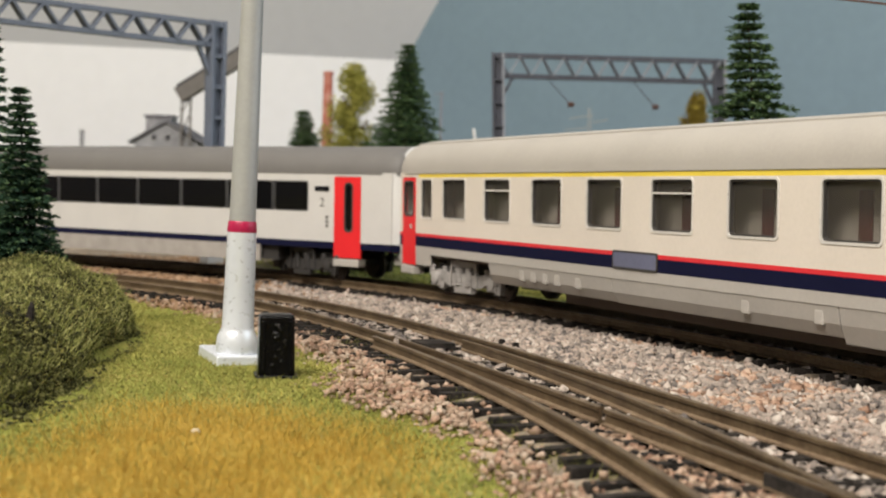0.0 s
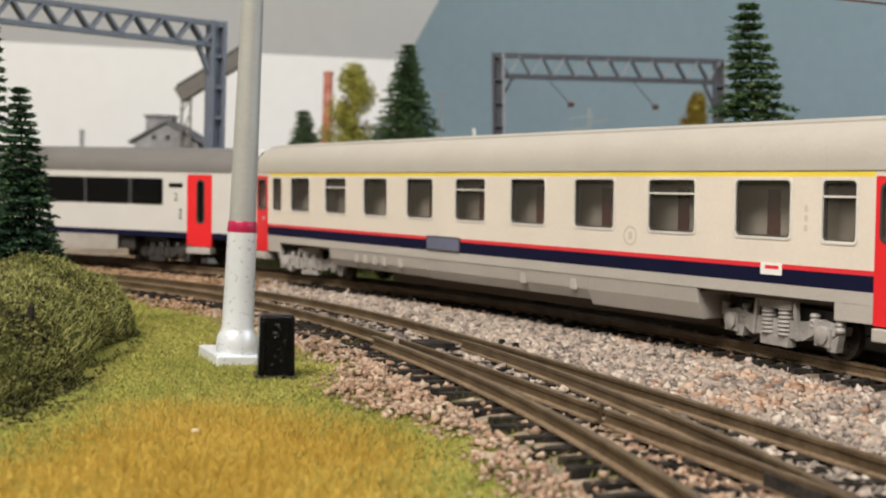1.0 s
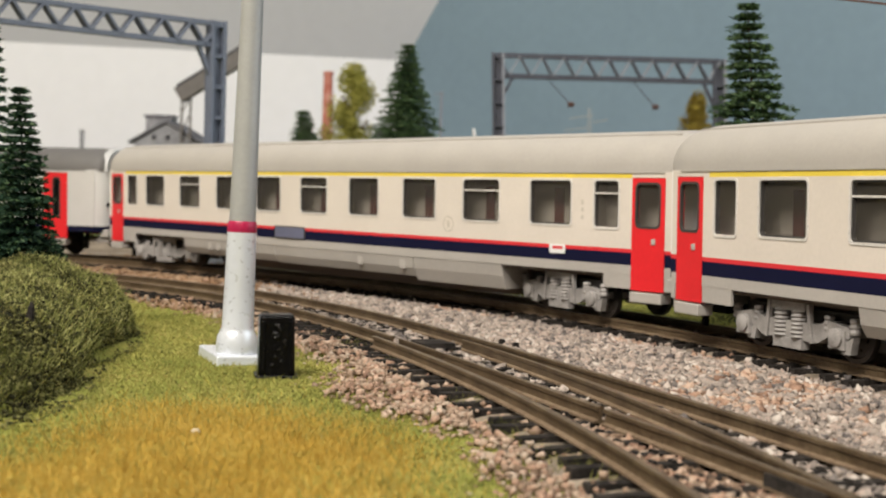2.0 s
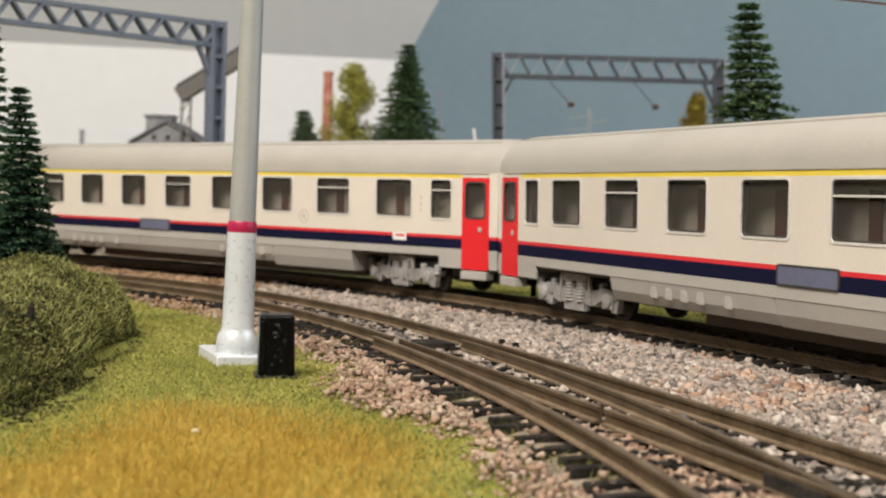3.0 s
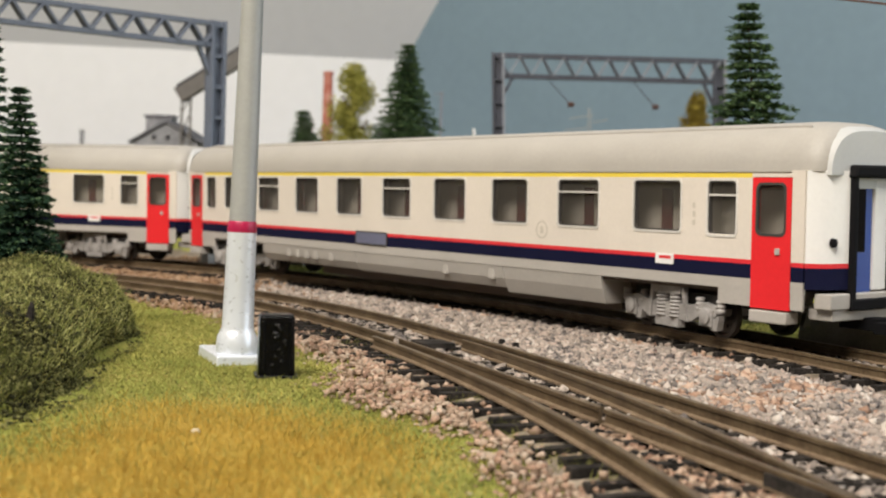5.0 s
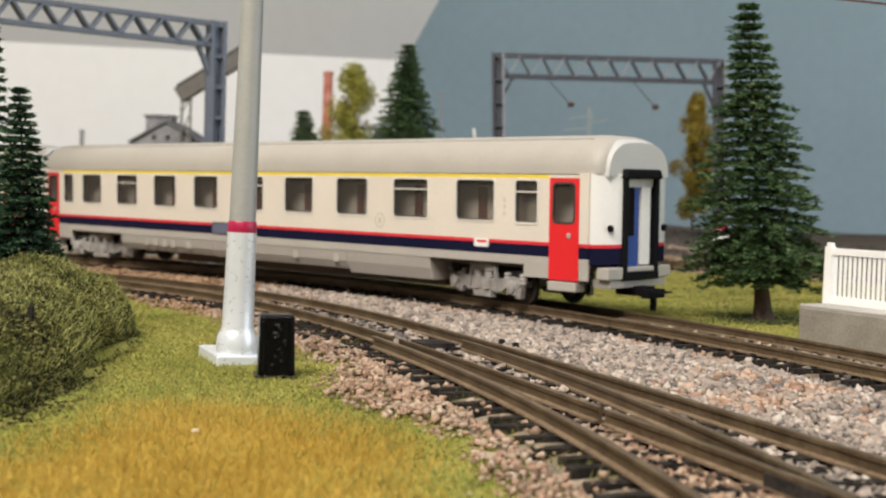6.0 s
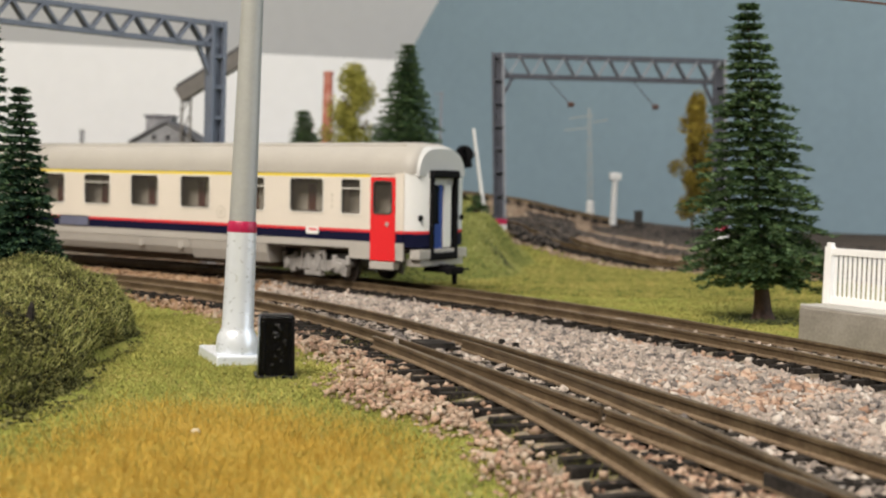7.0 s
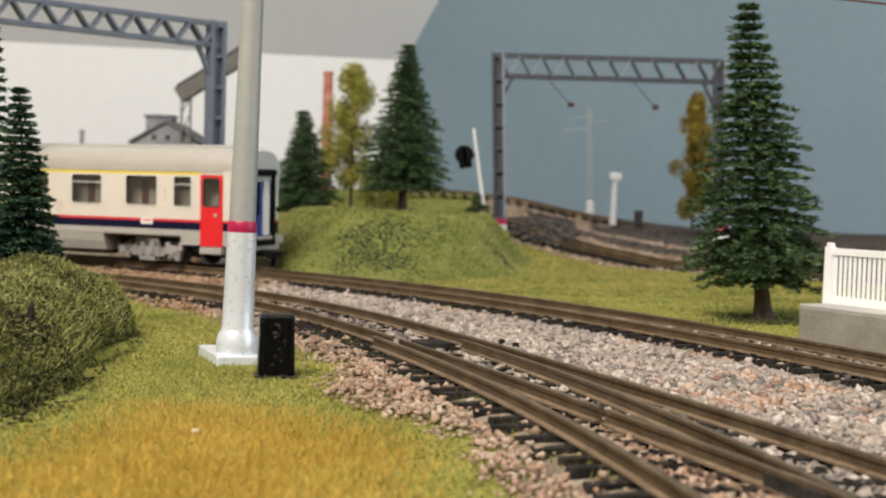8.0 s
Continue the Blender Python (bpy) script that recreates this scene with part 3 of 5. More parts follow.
def add_window(coach, x0, x1, z0, z1, sy, hopper):
    y = sy * HW
    fr = part("window", frame_shape(x0 - 0.35, x1 + 0.35, z0 - 0.35, z1 + 0.35, 0.5, y - sy * 0.9, y + sy * 0.16, 1.2, 0.95), WINDOW_FRAME, coach, smooth=40)
    part("gasket", frame_shape(x0 + 0.2, x1 - 0.2, z0 + 0.2, z1 - 0.2, 0.35, y - sy * 0.95, y - sy * 0.12, 0.9, 0.7), DARK_FRAME, fr, smooth=40)
    p = part("pane", plate_shape(x0 + 0.2, x1 - 0.2, z0 + 0.2, z1 - 0.2, y - sy * 0.8, y - sy * 0.6, 0.8), PANE, fr)
    p.visible_shadow = False
    if hopper:
        bar = Shape()
        zz = z1 - 0.27 * (z1 - z0)
        bar.box(x0 + 0.3, x1 - 0.3, min(y - sy * 0.6, y + sy * 0.02), max(y - sy * 0.6, y + sy * 0.02), zz - 0.2, zz + 0.2)
        part("hopper_bar", bar, WINDOW_FRAME, fr)


def add_door(coach, x0, x1, z0, z1, sy, mat, pane_box, pane_mat, r=1.2):
    y = sy * (HW - 0.25)
    d = part("door", pierced_wall(x0, x1, [z0, z1], [0], [pane_box], y + sy * 0.35, 1.0, [mat, mat]), [mat, mat], coach, "bright red entrance door")
    part("window_rim", frame_shape(pane_box[0] - 0.4, pane_box[1] + 0.4, pane_box[2] - 0.4, pane_box[3] + 0.4, 0.55, y - sy * 0.3, y + sy * 0.45, r + 0.3, r), DARK_FRAME, d, smooth=40)
    part("pane", plate_shape(pane_box[0] - 0.2, pane_box[1] + 0.2, pane_box[2] - 0.2, pane_box[3] + 0.2, y - sy * 0.4, y - sy * 0.2, r), pane_mat, d).visible_shadow = False
    st = Shape()
    ya, yb = sorted((y - sy * 3.0, y + sy * 1.0))
    st.box(x0 + 0.2, x1 - 0.2, ya, yb, 5.4, 7.9)
    part("step", st, SILL_GREY, coach, "pale grey entrance step", bevel=0.25)
    if pane_mat is DARK_PANE:
        return
    h = Shape()
    cx = x0 + 0.32 * (x1 - x0)
    h.box(cx - 0.6, cx + 0.6, min(y, y + sy * 0.7), max(y, y + sy * 0.7), 19.6, 21.0)
    part("handle", h, SILL_GREY, d, "pale metal handle plate", bevel=0.15)


def express_coach(label):
    """Cream compartment coach: nine large windows a side, doors at both ends."""
    coach = thing("passenger_coach", label, "railway coach", group="train")
    X = lambda s: s - HALF
    wins = [(X(38.25 + 26.74 * k), X(38.25 + 26.74 * k + 14.94)) for k in range(9)]
    small = [(X(22.26), X(30.45)), (X(274.6), X(282.4))]
    doors = [(X(7.85), X(18.0)), (X(286.6), X(296.3))]
    levels = [11.9, 14.3, 17.35, 18.3, 35.55, 36.6, 37.1]
    bands = [3, 2, 1, 0, 4, 0]
    mats = [CREAM, STRIPE_RED, NAVY, SILL_GREY, YELLOW, INNER_BEIGE]
    zt, zb = 35.0, 23.4
    for sy in (1, -1):
        holes = [(a, b, zb, zt) for a, b in wins + small] + [(a - 0.1, b + 0.1, 11.9, 35.7) for a, b in doors]
        part("side_wall", pierced_wall(-HALF + 4.6, HALF - 4.6, levels, bands, holes, sy * HW, 0.9, mats, (X(18.2), X(284.4))), mats, coach)
        for k, (a, b) in enumerate(wins):
            add_window(coach, a, b, zb, zt, sy, k in (1, 4, 7))
        for k, (a, b) in enumerate(small):
            add_window(coach, a, b, zb - 0.3, zt, sy, k == 0)
        for a, b in doors:
            add_door(coach, a, b, 8.3, 35.6, sy, SIGNAL_RED, (a + 1.6, b - 1.4, 23.8, 34.2), PANE)
        for a, b in ((-HALF + 18.2, -HALF + 27), (HALF - 27, HALF - 16.6), (-HALF + 4.6, -HALF + 7.7), (HALF - 6, HALF - 4.6)):
            ap = Shape()
            ap.box(a, b, min(sy * (HW - 0.7), sy * (HW - 0.05)), max(sy * (HW - 0.7), sy * (HW - 0.05)), 8.5, 11.9)
            part("apron", ap, SILL_GREY, coach, "pale grey lower apron")
        # skirt equipment between the bogies
        for a, b, z0 in ((102, 176, 6.0), (176, 238, 6.2), (64, 102, 4.9)):
            bx = Shape()
            prof = [(sy * 6, 11.9), (sy * (HW - 0.12), 11.9), (sy * (HW - 0.75), 8.6), (sy * (HW - 2.2), z0), (sy * 6, z0)]
            bx.hull([(X(a) + 0.1, p, z) for p, z in prof], [(X(b) - 0.1, p, z) for p, z in prof])
            part("skirt", bx, SILL_GREY, coach, "pale grey skirt over the equipment", bevel=0.2)
        for a in (106, 127, 190, 200, 206, 212, 218):
            fl = Shape()
            y0, y1 = sorted((sy * (HW - 3.0), sy * (HW - 0.28)))
            fl.box(X(a), X(a) + 2.4, y0, y1, 8.0, 10.9)
            part("flap", fl, SILL_GREY, coach, "small pale underframe flap", bevel=0.3)
        pl = part("ventilator_plate", plate_shape(X(157.6), X(174.8), 14.7, 18.3, sy * (HW - 0.1), sy * (HW + 0.25), 0.5), paint("grey_blue_plate", (0.12, 0.13, 0.20), 0.35, 0.1), coach, "grey-blue ventilator plate", bevel=0.1)
        part("rim", frame_shape(X(157.3), X(175.1), 14.4, 18.6, 0.4, sy * (HW - 0.1), sy * (HW + 0.32), 0.7, 0.4), DARK_FRAME, pl, smooth=40)
        lb = part("route_plate", plate_shape(X(40.2), X(45.8), 16.0, 18.4, sy * (HW - 0.1), sy * (HW + 0.1), 0.3), END_WHITE, coach, "white route plate with a red bar")
        part("red_bar", plate_shape(X(41.0), X(44.6), 17.2, 17.9, sy * HW, sy * (HW + 0.14), 0.05), STRIPE_RED, lb)
        em = Shape()
        em.turned([(2.3, sy * (HW - 0.02)), (2.3, sy * (HW + 0.05)), (1.85, sy * (HW + 0.05)), (1.85, sy * (HW - 0.02)), (2.3, sy * (HW - 0.02))], (X(86), 0, 22.1), "y", 28)
        em.box(X(85.4), X(86.6), min(sy * (HW - 0.02), sy * (HW + 0.05)), max(sy * (HW - 0.02), sy * (HW + 0.05)), 21.2, 23.0)
        part("emblem", em, FAINT, coach, "faint oval grey emblem")
        bars = Shape()
        for kk in range(3):
            y0, y1 = sorted((sy * (HW - 0.02), sy * (HW + 0.04)))
            bars.box(X(34.0), X(34.8), y0, y1, 25 + kk * 1.9, 26.2 + kk * 1.9)
        part("lettering", bars, FAINT, coach, "small illegible grey lettering")
    part("roof", roof_shape(36.9, 47.5, 0.05), ROOF_BEIGE, coach, "beige rounded roof", smooth=40)
    for sy in (1, -1):
        gut = Shape()
        y0, y1 = sorted((sy * (HW - 0.4), sy * (HW + 0.22)))
        gut.box(-HALF + 8, HALF - 8, y0, y1, 36.75, 37.1)
        part("rain_gutter", gut, ROOF_BEIGE, coach)
        for sy_y, sz in ((10.7, 46.3),):
            seam = Shape()
            seam.box(-HALF + 7.5, HALF - 7.5, sy * sy_y - 0.14, sy * sy_y + 0.14, sz - 0.3, sz + 0.12)
            part("roof_seam", seam, ROOF_BEIGE, coach)
    inside(coach, wins, X)
    for x in (-HALF, HALF):
        add_end(coach, x, END_WHITE, [(18.3, 37.1, 0), (17.35, 18.3, 1), (13.0, 17.35, 2)])
    return coach, add_bogies(coach, BOGIE_GREY)


def inside(coach, wins, X):
    fl = Shape()
    fl.box(-HALF + 5, HALF - 5, -HW + 1, HW - 1, 11.0, 12.4)
    fl.box(-HALF + 20, HALF - 20, -6, 6, 8.0, 11.0)
    # dark block for the equipment and the shadow beneath the coach
    fl.box(-HALF + 66, HALF - 92, -7, 7, 2.8, 8.0)
    part("floor", fl, INNER_DARK, coach, "dark brown floor and frame with an under-coach shade block")
    cw = Shape()
    cw.box(-HALF + 24, HALF - 24, 9.4, 10.0, 12.4, 37)
    part("corridor_wall", cw, INNER_BEIGE, coach)
    for a, b in ((-HALF + 6, -HALF + 23.4), (HALF - 23.4, HALF - 6)):
        vs = Shape()
        vs.box(a, b, 9.4, 10.0, 12.4, 37)
        part("vestibule_wall", vs, INNER_BEIGE, coach)
    for k in range(10):
        x = X(38.25 + 26.74 * k - 5.9)
        pw = Shape()
        pw.box(x - 0.4, x + 0.4, 10.0, HW - 2.2, 12.4, 37)
        part("partition", pw, INNER_BEIGE, coach)
        if k < 9:
            for dx in (1.0, 18.6):
                st = Shape()
                st.box(x + dx, x + dx + 6.0, 10.2, HW - 3.0, 12.4, 18)
                st.box(x + (dx if dx < 5 else dx + 4.2), x + (dx + 1.8 if dx < 5 else dx + 6), 10.2, HW - 4.4, 18, 22.6)
                part("seat", st, CURTAIN_RED, coach, bevel=0.4)
            dr = Shape()
            dr.box(x + 14.2, x + 17.6, 10.0, 10.3, 12.6, 33.0)
            part("compartment_door", dr, CURTAIN_RED, coach)


def open_coach(label):
    """White second-class coach with a dark window band and a grey roof."""
    coach = thing("passenger_coach", label, "railway coach", group="train")
    X = lambda s: s - HALF
    zt, zb = 34.0, 23.6
    wins = [(X(a), X(a) + w) for a, w in ((40.1, 15.3), (56.3, 21.4), (78.3, 22.4), (101.4, 22.4), (124.3, 22.0), (147.0, 22.0), (169.6, 22.0), (192.2, 22.0), (214.8, 22.0), (237.4, 15.3))]
    doors = [(X(17.4), X(28.7)), (X(274.3), X(285.6))]
    levels = [5.5, 11.3, 13.5, 37.1]
    bands = [3, 2, 0]
    mats = [WHITE_COACH, STRIPE_RED, NAVY, UNDER_GREY, YELLOW, INNER_BEIGE]
    for sy in (1, -1):
        holes = [(wins[0][0], wins[-1][1], zb, zt)] + [(a - 0.1, b + 0.1, 5.5, 35.7) for a, b in doors]
        holes += [(-HALF + 4.6, X(62), 5.5, 11.3), (X(241), HALF - 4.6, 5.5, 11.3)]
        part("side_wall", pierced_wall(-HALF + 4.6, HALF - 4.6, levels, bands, holes, sy * HW, 0.9, mats), mats, coach)
        for a, b in wins:
            fr = part("window", frame_shape(a, b, zb, zt, 0.32, sy * (HW - 0.9), sy * (HW + 0.03), 1.0, 0.9), GREY_FRAME, coach, smooth=40)
            part("pane", plate_shape(a + 0.3, b - 0.3, zb + 0.3, zt - 0.3, sy * (HW - 0.7), sy * (HW - 0.15), 0.8), DARK_PANE, fr)
        for a, b in doors:
            add_door(coach, a, b, 8.3, 35.6, sy, SIGNAL_RED, (a + 3.6, a + 6.6, 17.3, 33.4), DARK_PANE, 1.4)
        ds = part("destination_display", plate_shape(X(30.9), X(37.2), 30.6, 32.3, sy * (HW - 0.1), sy * (HW + 0.15), 0.2), RUBBER, coach, "small dark destination display")
        for zz, hh in ((26.0, 2.6),):
            txt = bpy.data.curves.new("class_number", "FONT")
            txt.body, txt.size, txt.extrude, txt.align_x = "2", 4.4 * MM, 0.03 * MM, "CENTER"
            ob = new("class_number", txt)
            txt.materials.append(DARK_FRAME)
            ob.parent = coach
            ob.matrix_basis = at_mm(X(34.0), sy * (HW + 0.05), zz - 0.6, 90, 0, 180 if sy > 0 else 0)
        bars = Shape()
        for kk in range(3):
            y0, y1 = sorted((sy * (HW - 0.02), sy * (HW + 0.04)))
            bars.box(X(31.2), X(32.4), y0, y1, 18.4 + kk * 1.5, 19.3 + kk * 1.5)
        part("lettering", bars, DARK_FRAME, coach, "small illegible dark lettering")
    part("roof", roof_shape(36.4, 46.2, 0.05), ROOF_GREY, coach, "plain grey rounded roof", smooth=40)
    fl = Shape()
    fl.box(-HALF + 5, HALF - 5, -HW + 1, HW - 1, 11.0, 12.4)
    fl.box(-HALF + 55, HALF - 55, -HW + 2, HW - 2, 6, 11.0)
    part("floor", fl, DARK_UNDER, coach, "dark floor and frame")
    for x in (-HALF, HALF):
        add_end(coach, x, END_WHITE, [(13.5, 37.1, 0), (11.0, 13.5, 2)])
    return coach, add_bogies(coach, DARK_UNDER)


COACHES = [(*express_coach("cream express coach with red doors, last of the train"), 0.0),
           (*express_coach("cream express coach with red doors coupled mid-train"), 309.04),
           (*open_coach("white coach with dark window band and grey roof"), 619.29)]


# ---- trees ----
FIR_TIP = material("pale_fir_tips", [(0.035, 0.085, 0.032), (0.07, 0.13, 0.05), (0.12, 0.18, 0.08)], scale=0.12, rough=0.6, island=0.5, spec=0.4)
FIR_GREEN = material("fir_needles", [(0.010, 0.026, 0.010), (0.027, 0.06, 0.021), (0.052, 0.095, 0.034), (0.09, 0.135, 0.055)], scale=0.12, rough=0.75, island=0.5, spec=0.25)
FIR_DARK = material("dark_fir_needles", [(0.006, 0.021, 0.014), (0.015, 0.044, 0.024), (0.04, 0.085, 0.042)], scale=0.12, rough=0.75, island=0.5, spec=0.25)
POPLAR_LEAF = material("yellow_green_foliage", [(0.16, 0.16, 0.03), (0.28, 0.27, 0.055), (0.40, 0.37, 0.10)], scale=0.1, rough=0.85, island=0.5, spec=0.1)
AUTUMN_LEAF = material("olive_brown_foliage", [(0.12, 0.075, 0.02), (0.22, 0.17, 0.03), (0.33, 0.26, 0.05)], scale=0.06, rough=0.85, island=0.4, spec=0.1)
BARK = material("red_brown_bark", [(0.035, 0.018, 0.013), (0.07, 0.035, 0.025), (0.11, 0.06, 0.04)], scale=0.4, rough=0.6, bump=0.3, fine=5)


def blades_mesh(name, base, tip, width, mat, seed=0, bend=0.5, slots=None):
    """Many thin leaves at once: each a kite from base to tip."""
    rng = np.random.default_rng(seed)
    d = tip - base
    up = rng.normal(size=d.shape)
    side = np.cross(d, up)
    side /= np.linalg.norm(side, axis=1, keepdims=True) + 1e-9
    mid = base + d * bend
    w = np.asarray(width).reshape(-1, 1) * side
    v = np.stack([base, mid + w, tip, mid - w], 1).reshape(-1, 3) * MM
    n = len(base)
    f = np.arange(n * 4).reshape(n, 4)
    me = bpy.data.meshes.new(name)
    me.from_pydata(v.tolist(), [], f.tolist())
    for m in (mat if isinstance(mat, list) else [mat]):
        me.materials.append(m)
    if slots is not None:
        me.polygons.foreach_set("material_index", np.asarray(slots, np.int32))
    return me


def conifer(x, y, z, tall, radius, seed, mat, lean=(0, 0), bare=0.14, tiers=31, trunk=2.2, needles=15, clump=1.0, label="tall dark green model fir tree on the grass"):
    rng = np.random.default_rng(seed)
    tree = thing("fir_tree", label, "tree", at_mm(x, y, z), group="fir trees")
    tr = Shape()
    prof = [(trunk * 3.4, -0.6), (trunk * 2.2, 0.3), (trunk * 1.45, 1.4), (trunk * 1.12, 4.0), (trunk * 0.8, tall * 0.15), (trunk * 0.3, tall * 0.3), (0.2, tall * 0.97)]
    rings = []
    for r, h in prof:
        ring = []
        for i in range(12):
            a = 2 * math.pi * i / 12
            rr = r * (1 + 0.16 * math.sin(3 * a + seed) + 0.08 * math.sin(7 * a))
            ring.append((lean[0] * h / tall + rr * math.cos(a), lean[1] * h / tall + rr * math.sin(a), h))
        rings.append(ring)
    tr.loft(rings)
    part("trunk", tr, BARK, tree, "red-brown trunk", smooth=60)
    base, tip, wid, slot = [], [], [], []
    for i in range(tiers):
        u = i / (tiers - 1)
        h = tall * (bare + (0.985 - bare) * u)
        rad = radius * ((1 - u) ** 0.86 * 0.95 + 0.05) * rng.uniform(0.9, 1.08)
        if u < 0.12:
            rad *= 0.75 + 2.0 * u
        count = max(9, int(22 * (1 - u) ** 0.6 + 4))
        for b in range(count):
            a = 2 * math.pi * (b + rng.uniform(-0.3, 0.3)) / count + i * 1.1
            ln = rad * rng.uniform(0.58, 1.16)
            droop = rng.uniform(0.0, 0.13) + (0.06 if u > 0.25 else 0.12)
            k = max(12, int(needles * 8 * (0.3 + 0.7 * ln / radius)))
            f = (np.arange(k) + rng.uniform(0, 1, k)) / k
            r0 = ln * (0.08 + 0.9 * f)
            lump = rng.normal(size=(k, 3)) * np.array([0.6, 0.6, 0.32]) * (0.7 + 0.3 * radius / 20) * clump
            c = np.stack([math.cos(a) * r0, math.sin(a) * r0, h - droop * r0 * f], 1) + lump
            c[:, 0] += lean[0] * h / tall
            c[:, 1] += lean[1] * h / tall
            sp = a + rng.uniform(-1.3, 1.3, k)
            nl = rng.uniform(1.1, 2.3, k) * (0.6 + 0.4 * radius / 20)
            base.append(c)
            tip.append(c + np.stack([np.cos(sp) * nl, np.sin(sp) * nl, rng.uniform(-0.6, 0.7, k)], 1))
            wid.append(rng.uniform(0.17, 0.36, k))
            slot.append((f > 0.62) & (rng.uniform(0, 1, k) < 0.2))
    base, tip, wid = np.concatenate(base), np.concatenate(tip), np.concatenate(wid)
    crown = part("crown", blades_mesh("crown", base, tip, wid, [mat, FIR_TIP], seed, slots=np.concatenate(slot)), mat, tree, "layered needle branches with paler tips")
    crown["kind"] = "stuff"
    return tree


def leafy(x, y, z, tall, radius, seed, mat, label, lobes=46, leaves=330, low=0.12):
    rng = np.random.default_rng(seed)
    tree = thing("leafy_tree", label, "tree", at_mm(x, y, z))
    tr = Shape()
    tr.turned([(1.3, -0.5), (0.9, 2), (0.7, tall * 0.4), (0.25, tall * 0.93)], seg=9)
    for k in range(7):
        a, h = rng.uniform(0, 6.28), tall * rng.uniform(0.15, 0.7)
        tr.beam((0, 0, h), (math.cos(a) * radius * 0.6, math.sin(a) * radius * 0.6, h + tall * 0.12), 0.5, 0.5)
    part("trunk", tr, BARK, tree)
    base, tip, wid = [], [], []
    for k in range(lobes):
        u = low + (0.98 - low) * (k + rng.uniform(0, 1)) / lobes
        reach = radius * (1.15 * math.sin(math.pi * min(1, 0.12 + 0.88 * u ** 0.9)) ** 0.7)
        a = rng.uniform(0, 6.28)
        c = np.array([math.cos(a), math.sin(a), 0]) * reach * rng.uniform(0.1, 0.95) + np.array([0, 0, u * tall])
        size = radius * rng.uniform(0.26, 0.44)
        p = rng.normal(size=(leaves, 3))
        p = p / np.linalg.norm(p, axis=1, keepdims=True) * rng.uniform(0, 1, (leaves, 1)) ** 0.45 * size * np.array([1.0, 1.0, 1.25]) + c
        d = rng.normal(size=(leaves, 3))
        d /= np.linalg.norm(d, axis=1, keepdims=True)
        base.append(p)
        tip.append(p + d * rng.uniform(1.0, 2.0, (leaves, 1)))
        wid.append(rng.uniform(0.35, 0.7, leaves))
    crown = part("crown", blades_mesh("crown", np.concatenate(base), np.concatenate(tip), np.concatenate(wid), mat, seed), mat, tree, "ragged foliage with gaps")
    crown["kind"] = "stuff"
    return tree


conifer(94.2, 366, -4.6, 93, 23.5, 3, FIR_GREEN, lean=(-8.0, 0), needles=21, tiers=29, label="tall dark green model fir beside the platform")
conifer(-21.2, 640, 20.6, 86, 25.5, 5, FIR_GREEN, lean=(0.8, 0), bare=0.17, tiers=27, needles=24, clump=1.25, label="dark green model fir on the grassy mound")
conifer(-74.0, 660, 20.2, 52, 20, 8, FIR_GREEN, lean=(-1.0, 0), tiers=20, needles=26, clump=1.5, bare=0.04, label="small dark green fir on the grassy mound")
conifer(-99.8, 300, 8.0, 44.5, 9.0, 11, FIR_DARK, lean=(-2.2, 0), tiers=23, bare=0.03, trunk=1.0, needles=15, clump=0.85, label="slim blue-green fir on the near mound")
conifer(-115.6, 318, 3.0, 69, 8.8, 14, FIR_DARK, lean=(0, 0), tiers=27, bare=0.05, trunk=1.1, needles=14, clump=0.8, label="taller slim fir behind the near mound")
leafy(-51.5, 690, 20.6, 77.5, 15, 21, POPLAR_LEAF, "slender yellow-green leafy tree on the mound", lobes=40, leaves=340, low=0.2)
leafy(-38, 760, 18.0, 24, 17, 22, POPLAR_LEAF, "low olive green shrub behind the mound", lobes=16, leaves=300)
leafy(161.5, 815, 14.0, 86, 13, 23, AUTUMN_LEAF, "olive and brown leafy tree behind the loop", lobes=50)
leafy(16.5, 660, 21.0, 9.5, 5.5, 25, FIR_GREEN, "low dark green shrub beside the signal", lobes=8, leaves=120)

# ---- catenary portals ----
PORTAL_GREY = paint("blue_grey_steel_paint", (0.115, 0.135, 0.18), 0.5, 0.12, scale=0.2)
PORTAL_PALE = paint("pale_grey_steel_paint", (0.20, 0.215, 0.25), 0.5, 0.1, scale=0.2)
PORTAL_DARK = paint("dark_grey_steel_paint", (0.052, 0.056, 0.075), 0.55, 0.15, scale=0.2)
BAND_RED = paint("dark_red_band", (0.36, 0.012, 0.06), 0.35, 0.12, scale=0.3)
BAND_WHITE = paint("white_band", (0.58, 0.59, 0.60), 0.45, 0.06, scale=0.3)
INSULATOR = paint("brown_insulator", (0.09, 0.045, 0.035), 0.4, 0.15)


